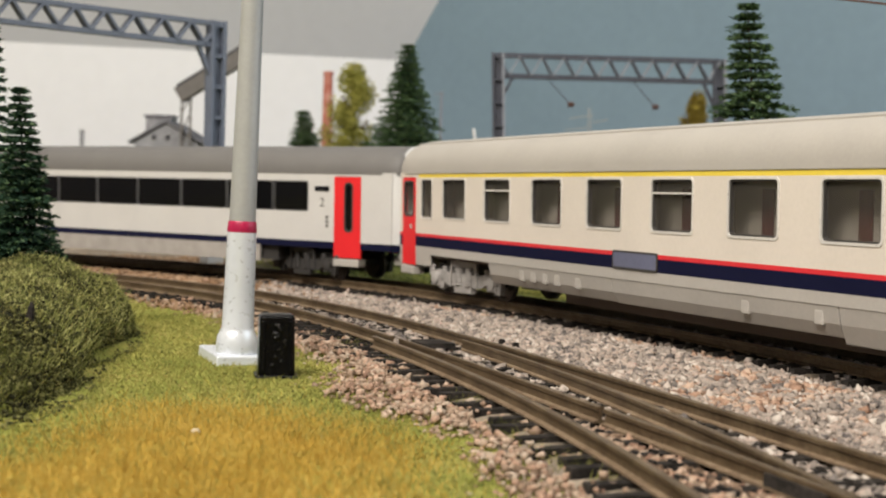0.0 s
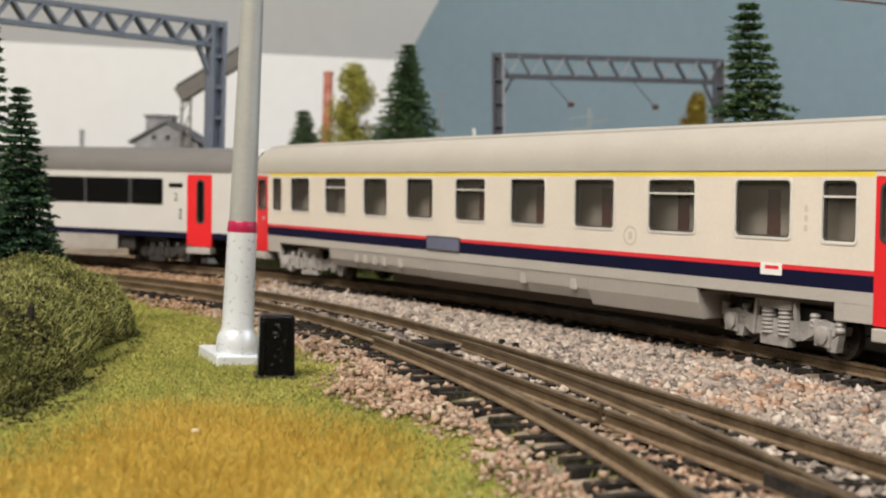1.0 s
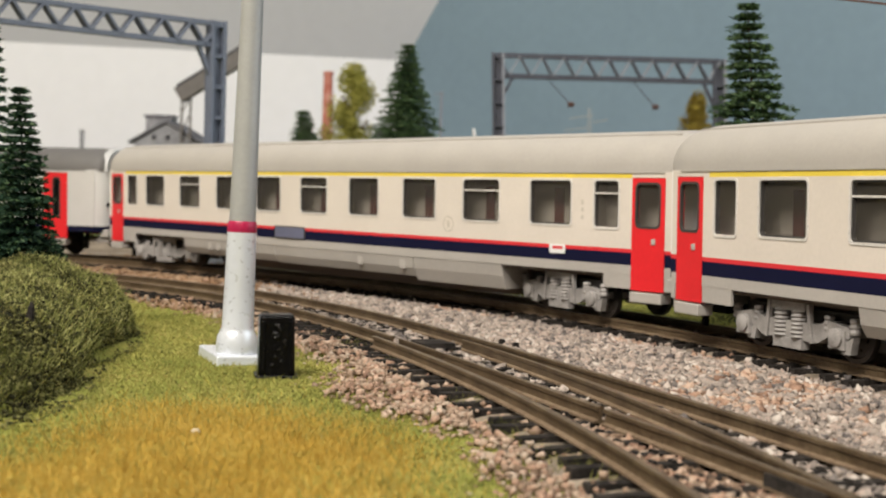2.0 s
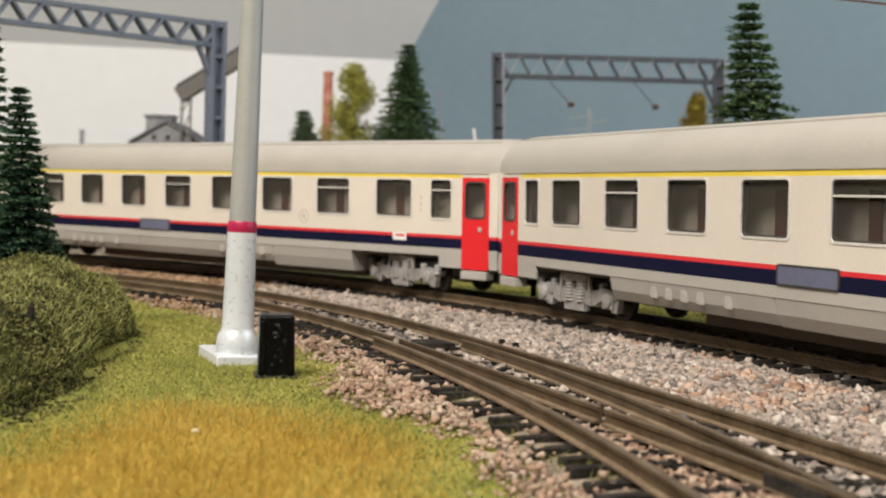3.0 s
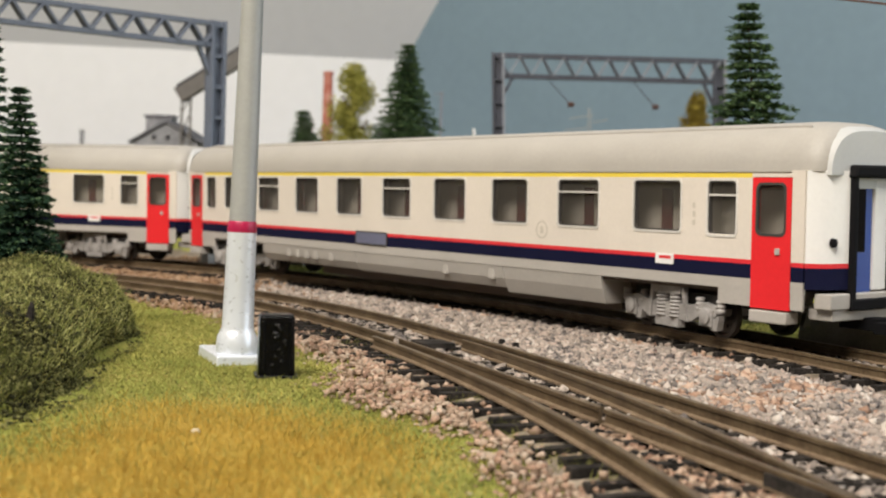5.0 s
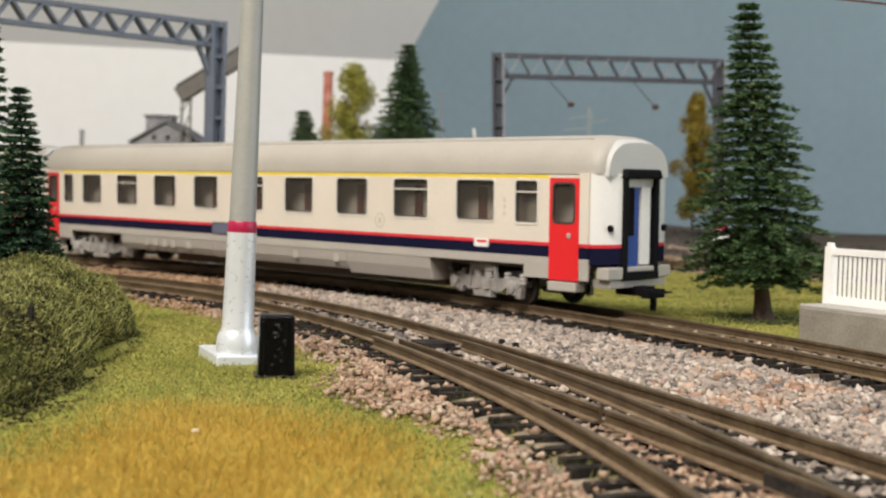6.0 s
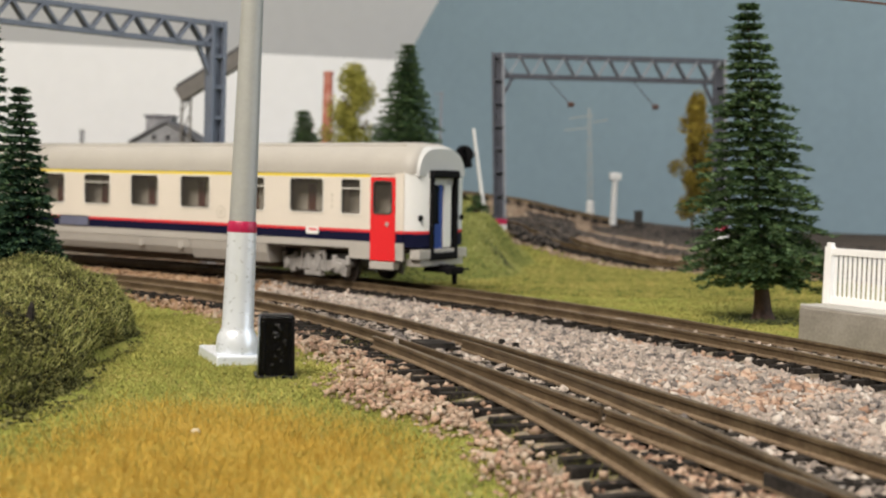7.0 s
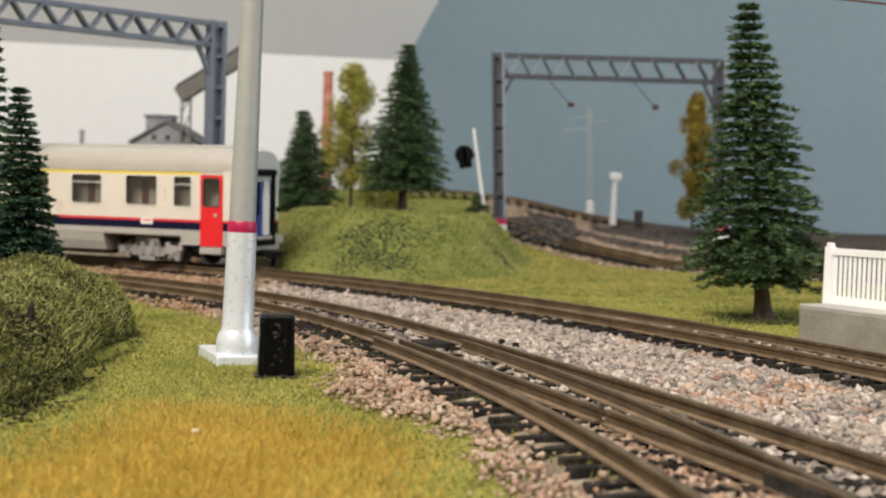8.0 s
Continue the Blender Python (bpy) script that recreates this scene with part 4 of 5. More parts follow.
def lattice_post(portal, x, y, z0, z1, ux, uy, mat, lean=0.0, pale=None):
    """Two flanges with plates across; the foot painted white under a red band."""
    vx, vy = -uy, ux
    for s in (-1, 1):
        fl = Shape()
        fl.beam((x + lean + s * ux * 2.9, y + s * uy * 2.9, z0 + 10), (x + s * ux * 2.9, y + s * uy * 2.9, z1), 1.5, 6.0, up=(vx, vy, 0))
        part("flange", fl, pale if pale and s > 0 else mat, portal, bevel=0.15)
    n = int((z1 - z0 - 12) / 13)
    for k in range(n + 1):
        h = z0 + 12 + k * (z1 - z0 - 14) / max(1, n)
        pl = Shape()
        pl.beam((x + lean * (1 - k / max(1, n)) - ux * 2.6, y - uy * 2.6, h), (x + lean * (1 - k / max(1, n)) + ux * 2.6, y + uy * 2.6, h), 4.6, 1.6)
        part("batten", pl, mat, portal)
    web = Shape()
    web.beam((x + lean, y, z0 + 10), (x, y, z1), 5.0, 0.8, up=(vx, vy, 0))
    part("web", web, mat, portal)
    foot = Shape()
    foot.beam((x + lean, y, z0 - 3), (x + lean, y, z0 + 8), 8.0, 7.0, up=(vx, vy, 0))
    part("foot", foot, BAND_WHITE, portal, "white painted foot", bevel=0.3)
    band = Shape()
    band.beam((x + lean, y, z0 + 8), (x + lean, y, z0 + 11), 7.8, 6.9, up=(vx, vy, 0))
    part("band", band, BAND_RED, portal, "dark red painted band", bevel=0.2)


def catenary_portal(label, p, q, z0, zb, zt, pitch, mat, lean=0.0, posts=(True, True), hangers=(), stout=1.0, pale=None):
    portal = thing("catenary_portal", label, "overhead line portal")
    (x0, y0), (x1, y1) = p, q
    ln = math.hypot(x1 - x0, y1 - y0)
    ux, uy = (x1 - x0) / ln, (y1 - y0) / ln
    for use, (x, y), s in zip(posts, (p, q), (1, -1)):
        if use:
            lattice_post(portal, x, y, z0, zt + 0.6, ux, uy, mat, lean, pale)
            kn = Shape()
            kn.beam((x + s * ux * 2.5, y + s * uy * 2.5, zb - 13), (x + s * ux * 9.5, y + s * uy * 9.5, zb + 1), 2.4, 1.7)
            part("knee_brace", kn, mat, portal, bevel=0.1)
    for side in (-1.3, 1.3):
        ox, oy = -uy * side, ux * side
        for zz in (zb + 0.7, zt - 0.7):
            ch = Shape()
            ch.beam((x0 + ox, y0 + oy, zz), (x1 + ox, y1 + oy, zz), 1.3, 2.0 * stout)
            part("chord", ch, mat, portal)
        n = int(ln / pitch)
        for k in range(n):
            a, b = k * ln / n, (k + 0.5) * ln / n
            c = (k + 1) * ln / n
            for s, e, za, zc in ((a, b, zt - 1, zb + 1), (b, c, zb + 1, zt - 1)):
                br = Shape()
                br.beam((x0 + ux * s + ox, y0 + uy * s + oy, za), (x0 + ux * e + ox, y0 + uy * e + oy, zc), 1.0, 2.0 * stout, up=(-uy, ux, 0))
                part("brace", br, pale if pale and zc > za else mat, portal)
    for d, dx, dz in hangers:
        hg = Shape()
        hg.beam((x0 + ux * d, y0 + uy * d, zb), (x0 + ux * (d + dx), y0 + uy * (d + dx), zb - dz), 0.5, 0.5)
        part("hanger_rod", hg, PORTAL_DARK, portal)
        ins = Shape()
        ins.turned([(0.0, -2.0), (1.1, -1.8), (1.8, -1.0), (1.2, -0.4), (1.9, 0.3), (1.2, 0.9), (1.6, 1.5), (0.0, 2.0)], (x0 + ux * (d + dx + 1), y0 + uy * (d + dx + 1), zb - dz - 0.6), "x", 12)
        part("insulator", ins, INSULATOR, portal, "brown ribbed insulator", smooth=50)
    return portal


catenary_portal("blue-grey lattice portal spanning the tracks", (-101.5, 550), (-300, 379), -4, 92.0, 102.8, 12.6, PORTAL_GREY)
catenary_portal("dark grey lattice portal over the rear loop", (28.5, 727), (156.5, 727), 7.0, 99.8, 113.0, 12.7, PORTAL_DARK, lean=4.0, hangers=((29, 13, 14), (78, 13, 14)), stout=1.35, pale=PORTAL_PALE)

# ---- the near line mast and the box at its foot ----
MAST_GREY = paint("grey_metal_mast", (0.36, 0.365, 0.36), 0.5, 0.06, scale=0.1, metal=0.25)
MAST_WHITE = paint("silver_white_brushed_paint", (0.68, 0.715, 0.77), 0.3, 0.03, scale=0.06, metal=0.3, bump=0.0)
BOX_BLACK = paint("glossy_black_cast", (0.003, 0.003, 0.0035), 0.16, 0.3, scale=0.3, bump=0.25)
BOX_BLACK.node_tree.nodes["Principled BSDF"].inputs["Specular IOR Level"].default_value = 0.16
BOX_GLOSS = paint("wet_black_gloss", (0.003, 0.003, 0.0035), 0.22, 0.3, scale=0.6, bump=0.4, spec=0.5)

mast = thing("catenary_mast", "leaning grey mast with white foot and red band", "overhead line mast", at_mm(-40.0, 245, -3.6, 0, 1.35, 0))
sh = Shape()
sh.turned([(2.58, 26.8), (2.45, 41), (2.27, 56), (2.05, 77), (1.8, 112), (0.0, 112.2)], seg=40)
part("shaft", sh, MAST_GREY, mast, smooth=40)
sh = Shape()
sh.turned([(4.0, 1.2), (4.1, 2.2), (3.95, 4.4), (3.4, 5.4), (3.1, 6.3), (2.96, 14), (2.83, 24.9)], seg=32)
part("foot", sh, MAST_WHITE, mast, "brushed silver-white foot", smooth=40)
sh = Shape()
sh.turned([(2.80, 24.8), (2.88, 25.1), (2.76, 26.8), (2.58, 27.1)], seg=32)
part("band", sh, BAND_RED, mast, "glossy dark red band", smooth=40)
sh = Shape()
sh.hull([(-5.2, -5.4, -1.6), (5.2, -5.4, -1.6), (5.2, 12.5, -1.6), (-5.2, 12.5, -1.6)], [(-5.0, -5.2, 1.2), (5.0, -5.2, 1.2), (5.0, 12.3, 1.2), (-5.0, 12.3, 1.2)])
part("base_plate", sh, MAST_WHITE, mast, "square white base plate", bevel=0.35, at=at_mm(0, 0, 0, 0, 0, 22))

box = thing("trackside_box", "glossy black cast equipment box on the grass", "equipment box", at_mm(-29.8, 226.5, -4.3, 0, 0, 12))
sh = Shape()
sh.hull([(-3.35, -2.6, 0), (3.35, -2.6, 0), (3.35, 2.6, 0), (-3.35, 2.6, 0)], [(-3.1, -2.4, 11.6), (3.1, -2.4, 11.6), (3.1, 2.4, 11.6), (-3.1, 2.4, 11.6)])
part("body", sh, BOX_BLACK, box, bevel=0.55)
sh = Shape()
sh.hull([(-4.0, -3.2, -0.6), (4.0, -3.2, -0.6), (4.0, 3.2, -0.6), (-4.0, 3.2, -0.6)], [(-3.8, -3.0, 0.7), (3.8, -3.0, 0.7), (3.8, 3.0, 0.7), (-3.8, 3.0, 0.7)])
part("plinth", sh, BOX_BLACK, box, bevel=0.3)
ridge = random.Random(31)
for k in range(11):
    sh = Shape()
    x, z, a, ln = ridge.uniform(-0.9, 1.5), 2.6 + 0.72 * k, ridge.uniform(-0.5, 2.2), ridge.uniform(0.5, 1.2)
    sh.beam((x - math.cos(a) * ln / 2, -2.55, z - math.sin(a) * ln / 2), (x + math.cos(a) * ln / 2, -2.7, z + math.sin(a) * ln / 2), 0.5, 0.55, up=(0, 1, 0))
    part("ridge", sh, BOX_GLOSS, box, bevel=0.16)
for s in (-1, 1):
    sh = Shape()
    sh.box(s * 2.5 - 0.35, s * 2.5 + 0.35, -2.95, -2.3, 1.2, 10.6)
    part("rib", sh, BOX_BLACK, box, bevel=0.2)

sh = Shape()
pts = [(-38.0, 245, 88.0), (20, 255.5, 80.6), (75, 278, 76.2), (150, 300, 74.5), (330, 352, 66.0)]
for a, b in zip(pts, pts[1:]):
    sh.beam(a, b, 0.45, 0.45)
tagged(part("overhead_wire", sh, INSULATOR), "thin dark red-brown overhead line wire", "wire")

# ---- platform with white fence ----
CONCRETE = material("grey_cast_concrete", [(0.175, 0.158, 0.137), (0.225, 0.205, 0.18), (0.28, 0.258, 0.228)], scale=0.12, rough=0.8, fine=12, bump=0.12)
FENCE_WHITE = paint("white_plastic", (0.80, 0.80, 0.80), 0.4, 0.03)
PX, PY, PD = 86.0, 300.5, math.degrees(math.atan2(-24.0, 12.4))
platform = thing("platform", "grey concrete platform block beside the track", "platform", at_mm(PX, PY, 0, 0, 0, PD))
sh = Shape()
sh.hull([(0, 0, -5), (120, 0, -5), (120, 46, -5), (0, 46, -5)], [(0, 0, 5.5), (120, 0, 5.5), (120, 46, 5.5), (0, 46, 5.5)])
part("block", sh, CONCRETE, platform, bevel=0.4)
sh = Shape()
sh.box(-0.3, 120, 0.6, 46, 5.5, 6.1)
part("paving", sh, material("pale_paving", [(0.36, 0.35, 0.33), (0.44, 0.43, 0.41)], scale=0.1, rough=0.7, fine=10), platform, "pale grey paving", bevel=0.15)
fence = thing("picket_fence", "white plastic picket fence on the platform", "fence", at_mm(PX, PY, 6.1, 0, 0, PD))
fy = 8.3
for k in range(4):
    sh = Shape()
    x = 1.2 + 32 * k
    sh.hull([(x - 1.15, fy - 1.15, 0), (x + 1.15, fy - 1.15, 0), (x + 1.15, fy + 1.15, 0), (x - 1.15, fy + 1.15, 0)], [(x - 1.0, fy - 1.0, 14.0), (x + 1.0, fy - 1.0, 14.0), (x + 1.0, fy + 1.0, 14.0), (x - 1.0, fy + 1.0, 14.0)])
    sh.box(x - 0.7, x + 0.7, fy - 0.7, fy + 0.7, 14.0, 14.9)
    part("post", sh, FENCE_WHITE, fence, bevel=0.2)
for z0, z1 in ((0.05, 2.0), (11.9, 13.6)):
    sh = Shape()
    sh.box(1.2, 98, fy - 0.45, fy + 0.45, z0, z1)
    part("rail", sh, FENCE_WHITE, fence, bevel=0.1)
sh = Shape()
sh.box(-0.42, 0.42, fy - 0.13, fy + 0.13, 0, 11.4)
picket = sh.mesh("picket", [FENCE_WHITE])
for k in range(63):
    x = 3.2 + 1.5 * k
    part("picket", picket, FENCE_WHITE, fence, at=at_mm(x, 0, 1.2))

# ---- things behind the mound and the loop ----
BRICK_RED = material("weathered_red_brick", [(0.33, 0.10, 0.07), (0.42, 0.16, 0.12), (0.52, 0.28, 0.23)], scale=0.15, rough=0.85, fine=5)
STONE_GREY = material("dark_grey_stone", [(0.17, 0.17, 0.19), (0.23, 0.23, 0.25), (0.30, 0.30, 0.32)], scale=0.1, rough=0.85, fine=6)
SLATE = material("grey_slate", [(0.10, 0.10, 0.115), (0.15, 0.15, 0.17)], scale=0.2, rough=0.7, fine=5)
TIMBER_GREY = paint("grey_brown_timber", (0.13, 0.12, 0.115), 0.75, 0.15, scale=0.2)
DARK_GLASS = glass("dark_house_pane", (0.02, 0.02, 0.025), 0.1, 1.0)

signal = thing("colour_light_signal", "white signal mast with a black round head", "railway signal", at_mm(21.5, 660, 20.0, 0, -9, 0))
sh = Shape()
sh.turned([(2.4, -3), (2.2, 0.8), (1.2, 1.2), (1.05, 20), (0.9, 46), (0.0, 47)], seg=14)
part("mast", sh, BAND_WHITE, signal, smooth=40)
sh = Shape()
sh.turned([(0.0, 0.0), (4.6, 0.0), (5.0, 0.8), (5.0, 2.2), (0.0, 2.4)], (0, 0, 0), "y", 20)
head = part("head", sh, RUBBER, signal, "black signal head", smooth=40, at=at_mm(-6.6, -3.5, 33.6))
sh = Shape()
sh.box(-3.4, 3.4, 0.3, 2.2, -7.2, -1.0)
part("backplate", sh, RUBBER, head, bevel=0.6)
for dx, dz in ((0, 1.8), (0, -2.8)):
    sh = Shape()
    sh.turned([(1.5, 0.0), (1.5, -1.8), (1.2, -1.8), (1.2, 0.0), (1.5, 0.0)], (dx, 0, dz), "y", 14)
    part("hood", sh, RUBBER, head, smooth=40)
sh = Shape()
sh.beam((-6.0, -2.4, 33), (0, 0, 33), 1.0, 1.0)
part("bracket", sh, RUBBER, signal)

chimney = thing("factory_chimney", "tall weathered red brick factory chimney", "chimney", at_mm(-85.5, 900, 18))
sh = Shape()
sh.turned([(4.6, 0), (4.4, 10), (3.2, 96), (3.6, 97), (3.6, 99), (2.4, 99), (2.2, 90)], seg=10)
part("shaft", sh, BRICK_RED, chimney, smooth=20)
for k in range(5):
    sh = Shape()
    r = 4.3 - 0.0125 * (12 + k * 18)
    sh.turned([(r, 0), (r + 0.35, 0.4), (r + 0.35, 1.8), (r, 2.2)], (0, 0, 12 + k * 18), "z", 10)
    part("ring", sh, BRICK_RED, chimney)

works = thing("works_building", "grey stone works building with slate gable roof", "building", at_mm(-201.5, 905, 20))
sh = Shape()
sh.hull([(x, 0, z) for x, z in ((-23, -4), (23, -4), (23, 43), (0, 57), (-23, 43))], [(x, 60, z) for x, z in ((-23, -4), (23, -4), (23, 43), (0, 57), (-23, 43))])
part("wall", sh, STONE_GREY, works)
for s in (-1, 1):
    sh = Shape()
    sh.hull([(0, -2, 58), (s * 27.5, -2, 42.2), (s * 27.5, -2, 43.6), (0, -2, 60)], [(0, 62, 58), (s * 27.5, 62, 42.2), (s * 27.5, 62, 43.6), (0, 62, 60)])
    part("roof", sh, SLATE, works)
sh = Shape()
sh.box(-18.5, 0.5, 14, 30, 48, 62)
vent = part("roof_house", sh, STONE_GREY, works, "square house on the roof", bevel=0.3)
sh = Shape()
sh.box(-19.5, 1.5, 13, 31, 62, 64)
part("cap", sh, SLATE, vent)
for x in (-9, 1, 11):
    sh = Shape()
    sh.box(x - 1.8, x + 1.8, -0.6, 0.6, 45, 49)
    w = part("window", sh, STONE_GREY, works, bevel=0.1)
    sh = Shape()
    sh.box(x - 1.3, x + 1.3, -0.9, -0.5, 45.5, 48.5)
    part("pane", sh, DARK_GLASS, w)

hoist = thing("conveyor_bridge", "grey-brown timber conveyor bridge on a lattice trestle", "conveyor", at_mm(0, 900, 0))
sh = Shape()
sh.beam((-192, 0, 97), (-140, 0, 131), 10, 11)
part("gallery", sh, TIMBER_GREY, hoist, bevel=0.3)
sh = Shape()
sh.beam((-193, 0, 103.5), (-141, 0, 137.5), 12, 1.2)
part("roof", sh, SLATE, hoist)
for x, z1 in ((-190, 98), (-183.5, 100), (-146, 124), (-139.5, 128)):
    sh = Shape()
    sh.beam((x, 0, 15), (x, 0, z1), 1.4, 1.4)
    part("leg", sh, TIMBER_GREY, hoist)
for k in range(6):
    for x in (-190, -146):
        sh = Shape()
        z = 22 + 12.5 * k
        sh.beam((x, 0, z), (x + 6.5, 0, z + 12), 0.9, 0.9)
        part("brace", sh, TIMBER_GREY, hoist)
pipe = thing("vent_pipe", "thin grey vent pipe", "pipe", at_mm(-261, 900, 18))
sh = Shape()
sh.turned([(2.0, 0), (1.6, 40), (1.5, 51), (1.9, 51.2), (1.9, 52.4), (0.0, 52.4)], seg=10)
part("tube", sh, STONE_GREY, pipe)

far_mast = thing("lattice_mast", "pale grey lattice line mast with cross arms", "overhead line mast", at_mm(100.5, 860, 18.5, 0, -2.5, 0))
PALE = paint("pale_grey_mast_paint", (0.25, 0.275, 0.28), 0.6, 0.08)
for s in (-1, 1):
    sh = Shape()
    sh.beam((s * 1.6, 0, 10), (s * 0.7, 0, 75), 0.7, 0.7)
    part("leg", sh, PALE, far_mast)
for k in range(9):
    sh = Shape()
    z = 12 + k * 7
    s = 1 if k % 2 else -1
    sh.beam((-1.5 * s, 0, z), (1.4 * s, 0, z + 7), 0.5, 0.5)
    part("brace", sh, PALE, far_mast)
for z, x0, x1 in ((70, -14, 3), (62, -17, 2), (67, 2, 13)):
    sh = Shape()
    sh.beam((x0, 0, z - 2), (x1, 0, z), 0.8, 0.8)
    part("cross_arm", sh, PALE, far_mast)
sh = Shape()
sh.turned([(3.0, -2), (2.7, 11), (1.5, 11.6)], seg=12)
part("foot", sh, BAND_WHITE, far_mast, "white painted foot")
pole = thing("line_pole", "thin pinkish grey line pole with a short arm", "pole", at_mm(-4.5, 960, 26))
sh = Shape()
sh.turned([(1.5, -3), (1.2, 30), (1.0, 84), (0.0, 84.6)], seg=10)
part("shaft", sh, PORTAL_PALE, pole, smooth=40)
sh = Shape()
sh.beam((-6, 0, 82), (2, 0, 83), 0.9, 0.9)
part("arm", sh, PORTAL_PALE, pole)
post = thing("marker_post", "white tapered post with a wider cap", "post", at_mm(112.0, 830, 15.5, 0, 1.2, 0))
sh = Shape()
sh.turned([(2.5, -1), (2.1, 10), (1.9, 29), (0, 29)], seg=12)
part("shaft", sh, BAND_WHITE, post, smooth=40)
sh = Shape()
sh.box(-3.8, 3.8, -2.4, 2.4, 28.5, 33.5)
part("cap", sh, BAND_WHITE, post, bevel=0.8)
cabinet = thing("relay_cabinet", "small dark relay cabinet beside the loop", "cabinet", at_mm(130, 838, 16.0))
sh = Shape()
sh.box(-2.6, 2.6, -2, 2, -1, 7.5)
part("body", sh, DARK_UNDER, cabinet, bevel=0.3)
sh = Shape()
sh.box(-3.0, 3.0, -2.4, 2.4, 7.5, 8.4)
part("lid", sh, DARK_UNDER, cabinet, bevel=0.2)

pebble = thing("pebble", "small pale pebble lying in the grass", "stone", at_mm(-32.6, 167.5, -3.2))
sh = Shape()
sh.turned([(0.0, -0.5), (0.55, -0.3), (0.7, 0.0), (0.45, 0.3), (0.0, 0.4)], seg=9)
part("stone", sh, material("pale_pebble", [(0.42, 0.36, 0.26), (0.54, 0.47, 0.36)], scale=0.6, rough=0.7), pebble)
twig = thing("twig", "short dark twig stuck in the near mound", "twig", at_mm(*(float(v) for v in bulge(-71, 205)), float(height(-71, 205)), 0, 8, 0))
sh = Shape()
sh.turned([(0.6, -1.8), (0.7, 0.8), (0.55, 2.2), (0.15, 3.2)], seg=7)
part("stem", sh, SLEEPER_DARK, twig)


# ---- ballast, turf and static grass ----
BALLAST = material("pale_crushed_stone", [(0.09, 0.08, 0.078), (0.24, 0.205, 0.178), (0.30, 0.258, 0.225), (0.36, 0.285, 0.24), (0.50, 0.45, 0.40)], scale=0.05, rough=0.8, island=0.75, fine=30, spec=0.3)
PINK_BALLAST = material("pinkish_crushed_stone", [(0.17, 0.10, 0.07), (0.31, 0.195, 0.135), (0.40, 0.27, 0.195), (0.47, 0.36, 0.28)], scale=0.05, rough=0.8, island=0.75, fine=30, spec=0.3)
DARK_BALLAST = material("dark_crushed_stone", [(0.022, 0.02, 0.019), (0.06, 0.052, 0.047), (0.13, 0.105, 0.09)], scale=0.05, rough=0.85, island=0.75, fine=30, spec=0.3)
TAN_BALLAST = material("tan_crushed_stone", [(0.12, 0.08, 0.053), (0.25, 0.175, 0.125), (0.34, 0.255, 0.188), (0.40, 0.33, 0.262)], scale=0.05, rough=0.85, island=0.75, fine=30, spec=0.2)
RUST_BALLAST = material("rusty_crushed_stone", [(0.08, 0.045, 0.025), (0.20, 0.115, 0.06), (0.30, 0.19, 0.11), (0.38, 0.28, 0.2)], scale=0.05, rough=0.8, island=0.75, fine=30, spec=0.3)
TURF = material("green_turf_crumbs", [(0.075, 0.085, 0.022), (0.17, 0.18, 0.045), (0.25, 0.24, 0.065), (0.33, 0.27, 0.09)], scale=0.04, rough=0.95, island=0.4, spec=0.1)
MOSS = material("olive_moss_crumbs", [(0.02, 0.02, 0.01), (0.055, 0.055, 0.02), (0.12, 0.12, 0.04), (0.22, 0.21, 0.08)], scale=0.045, rough=0.95, island=0.5, spec=0.1)
HILL_TURF = material("hill_turf_crumbs", [(0.085, 0.098, 0.032), (0.155, 0.17, 0.048), (0.21, 0.22, 0.062), (0.28, 0.275, 0.10)], scale=0.014, rough=0.95, island=0.3, spec=0.1)
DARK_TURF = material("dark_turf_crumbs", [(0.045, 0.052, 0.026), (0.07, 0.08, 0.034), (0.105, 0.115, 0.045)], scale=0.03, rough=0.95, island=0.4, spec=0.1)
STRAW = material("ochre_static_grass", [(0.36, 0.215, 0.035), (0.50, 0.32, 0.055), (0.56, 0.40, 0.10)], scale=0.05, rough=0.9, island=0.5, spec=0.15)
FIBRE = material("green_static_grass", [(0.13, 0.145, 0.035), (0.24, 0.24, 0.06), (0.36, 0.31, 0.10)], scale=0.05, rough=0.9, island=0.5, spec=0.15)

MOSS_FIBRE = material("olive_static_grass", [(0.06, 0.07, 0.02), (0.22, 0.235, 0.065), (0.42, 0.41, 0.17)], scale=0.05, rough=0.9, island=0.5, spec=0.15)

PHI = (1 + 5 ** 0.5) / 2
ICO_V = np.array([(-1, PHI, 0), (1, PHI, 0), (-1, -PHI, 0), (1, -PHI, 0), (0, -1, PHI), (0, 1, PHI), (0, -1, -PHI), (0, 1, -PHI), (PHI, 0, -1), (PHI, 0, 1), (-PHI, 0, -1), (-PHI, 0, 1)]) / 1.902
ICO_F = np.array([(0, 11, 5), (0, 5, 1), (0, 1, 7), (0, 7, 10), (0, 10, 11), (1, 5, 9), (5, 11, 4), (11, 10, 2), (10, 7, 6), (7, 1, 8), (3, 9, 4), (3, 4, 2), (3, 2, 6), (3, 6, 8), (3, 8, 9), (4, 9, 5), (2, 4, 11), (6, 2, 10), (8, 6, 7), (9, 8, 1)])
OCT_V = np.array([(1, 0, 0), (-1, 0, 0), (0, 1, 0), (0, -1, 0), (0, 0, 1), (0, 0, -1)], float)
OCT_F = np.array([(0, 2, 4), (2, 1, 4), (1, 3, 4), (3, 0, 4), (2, 0, 5), (1, 2, 5), (3, 1, 5), (0, 3, 5)])


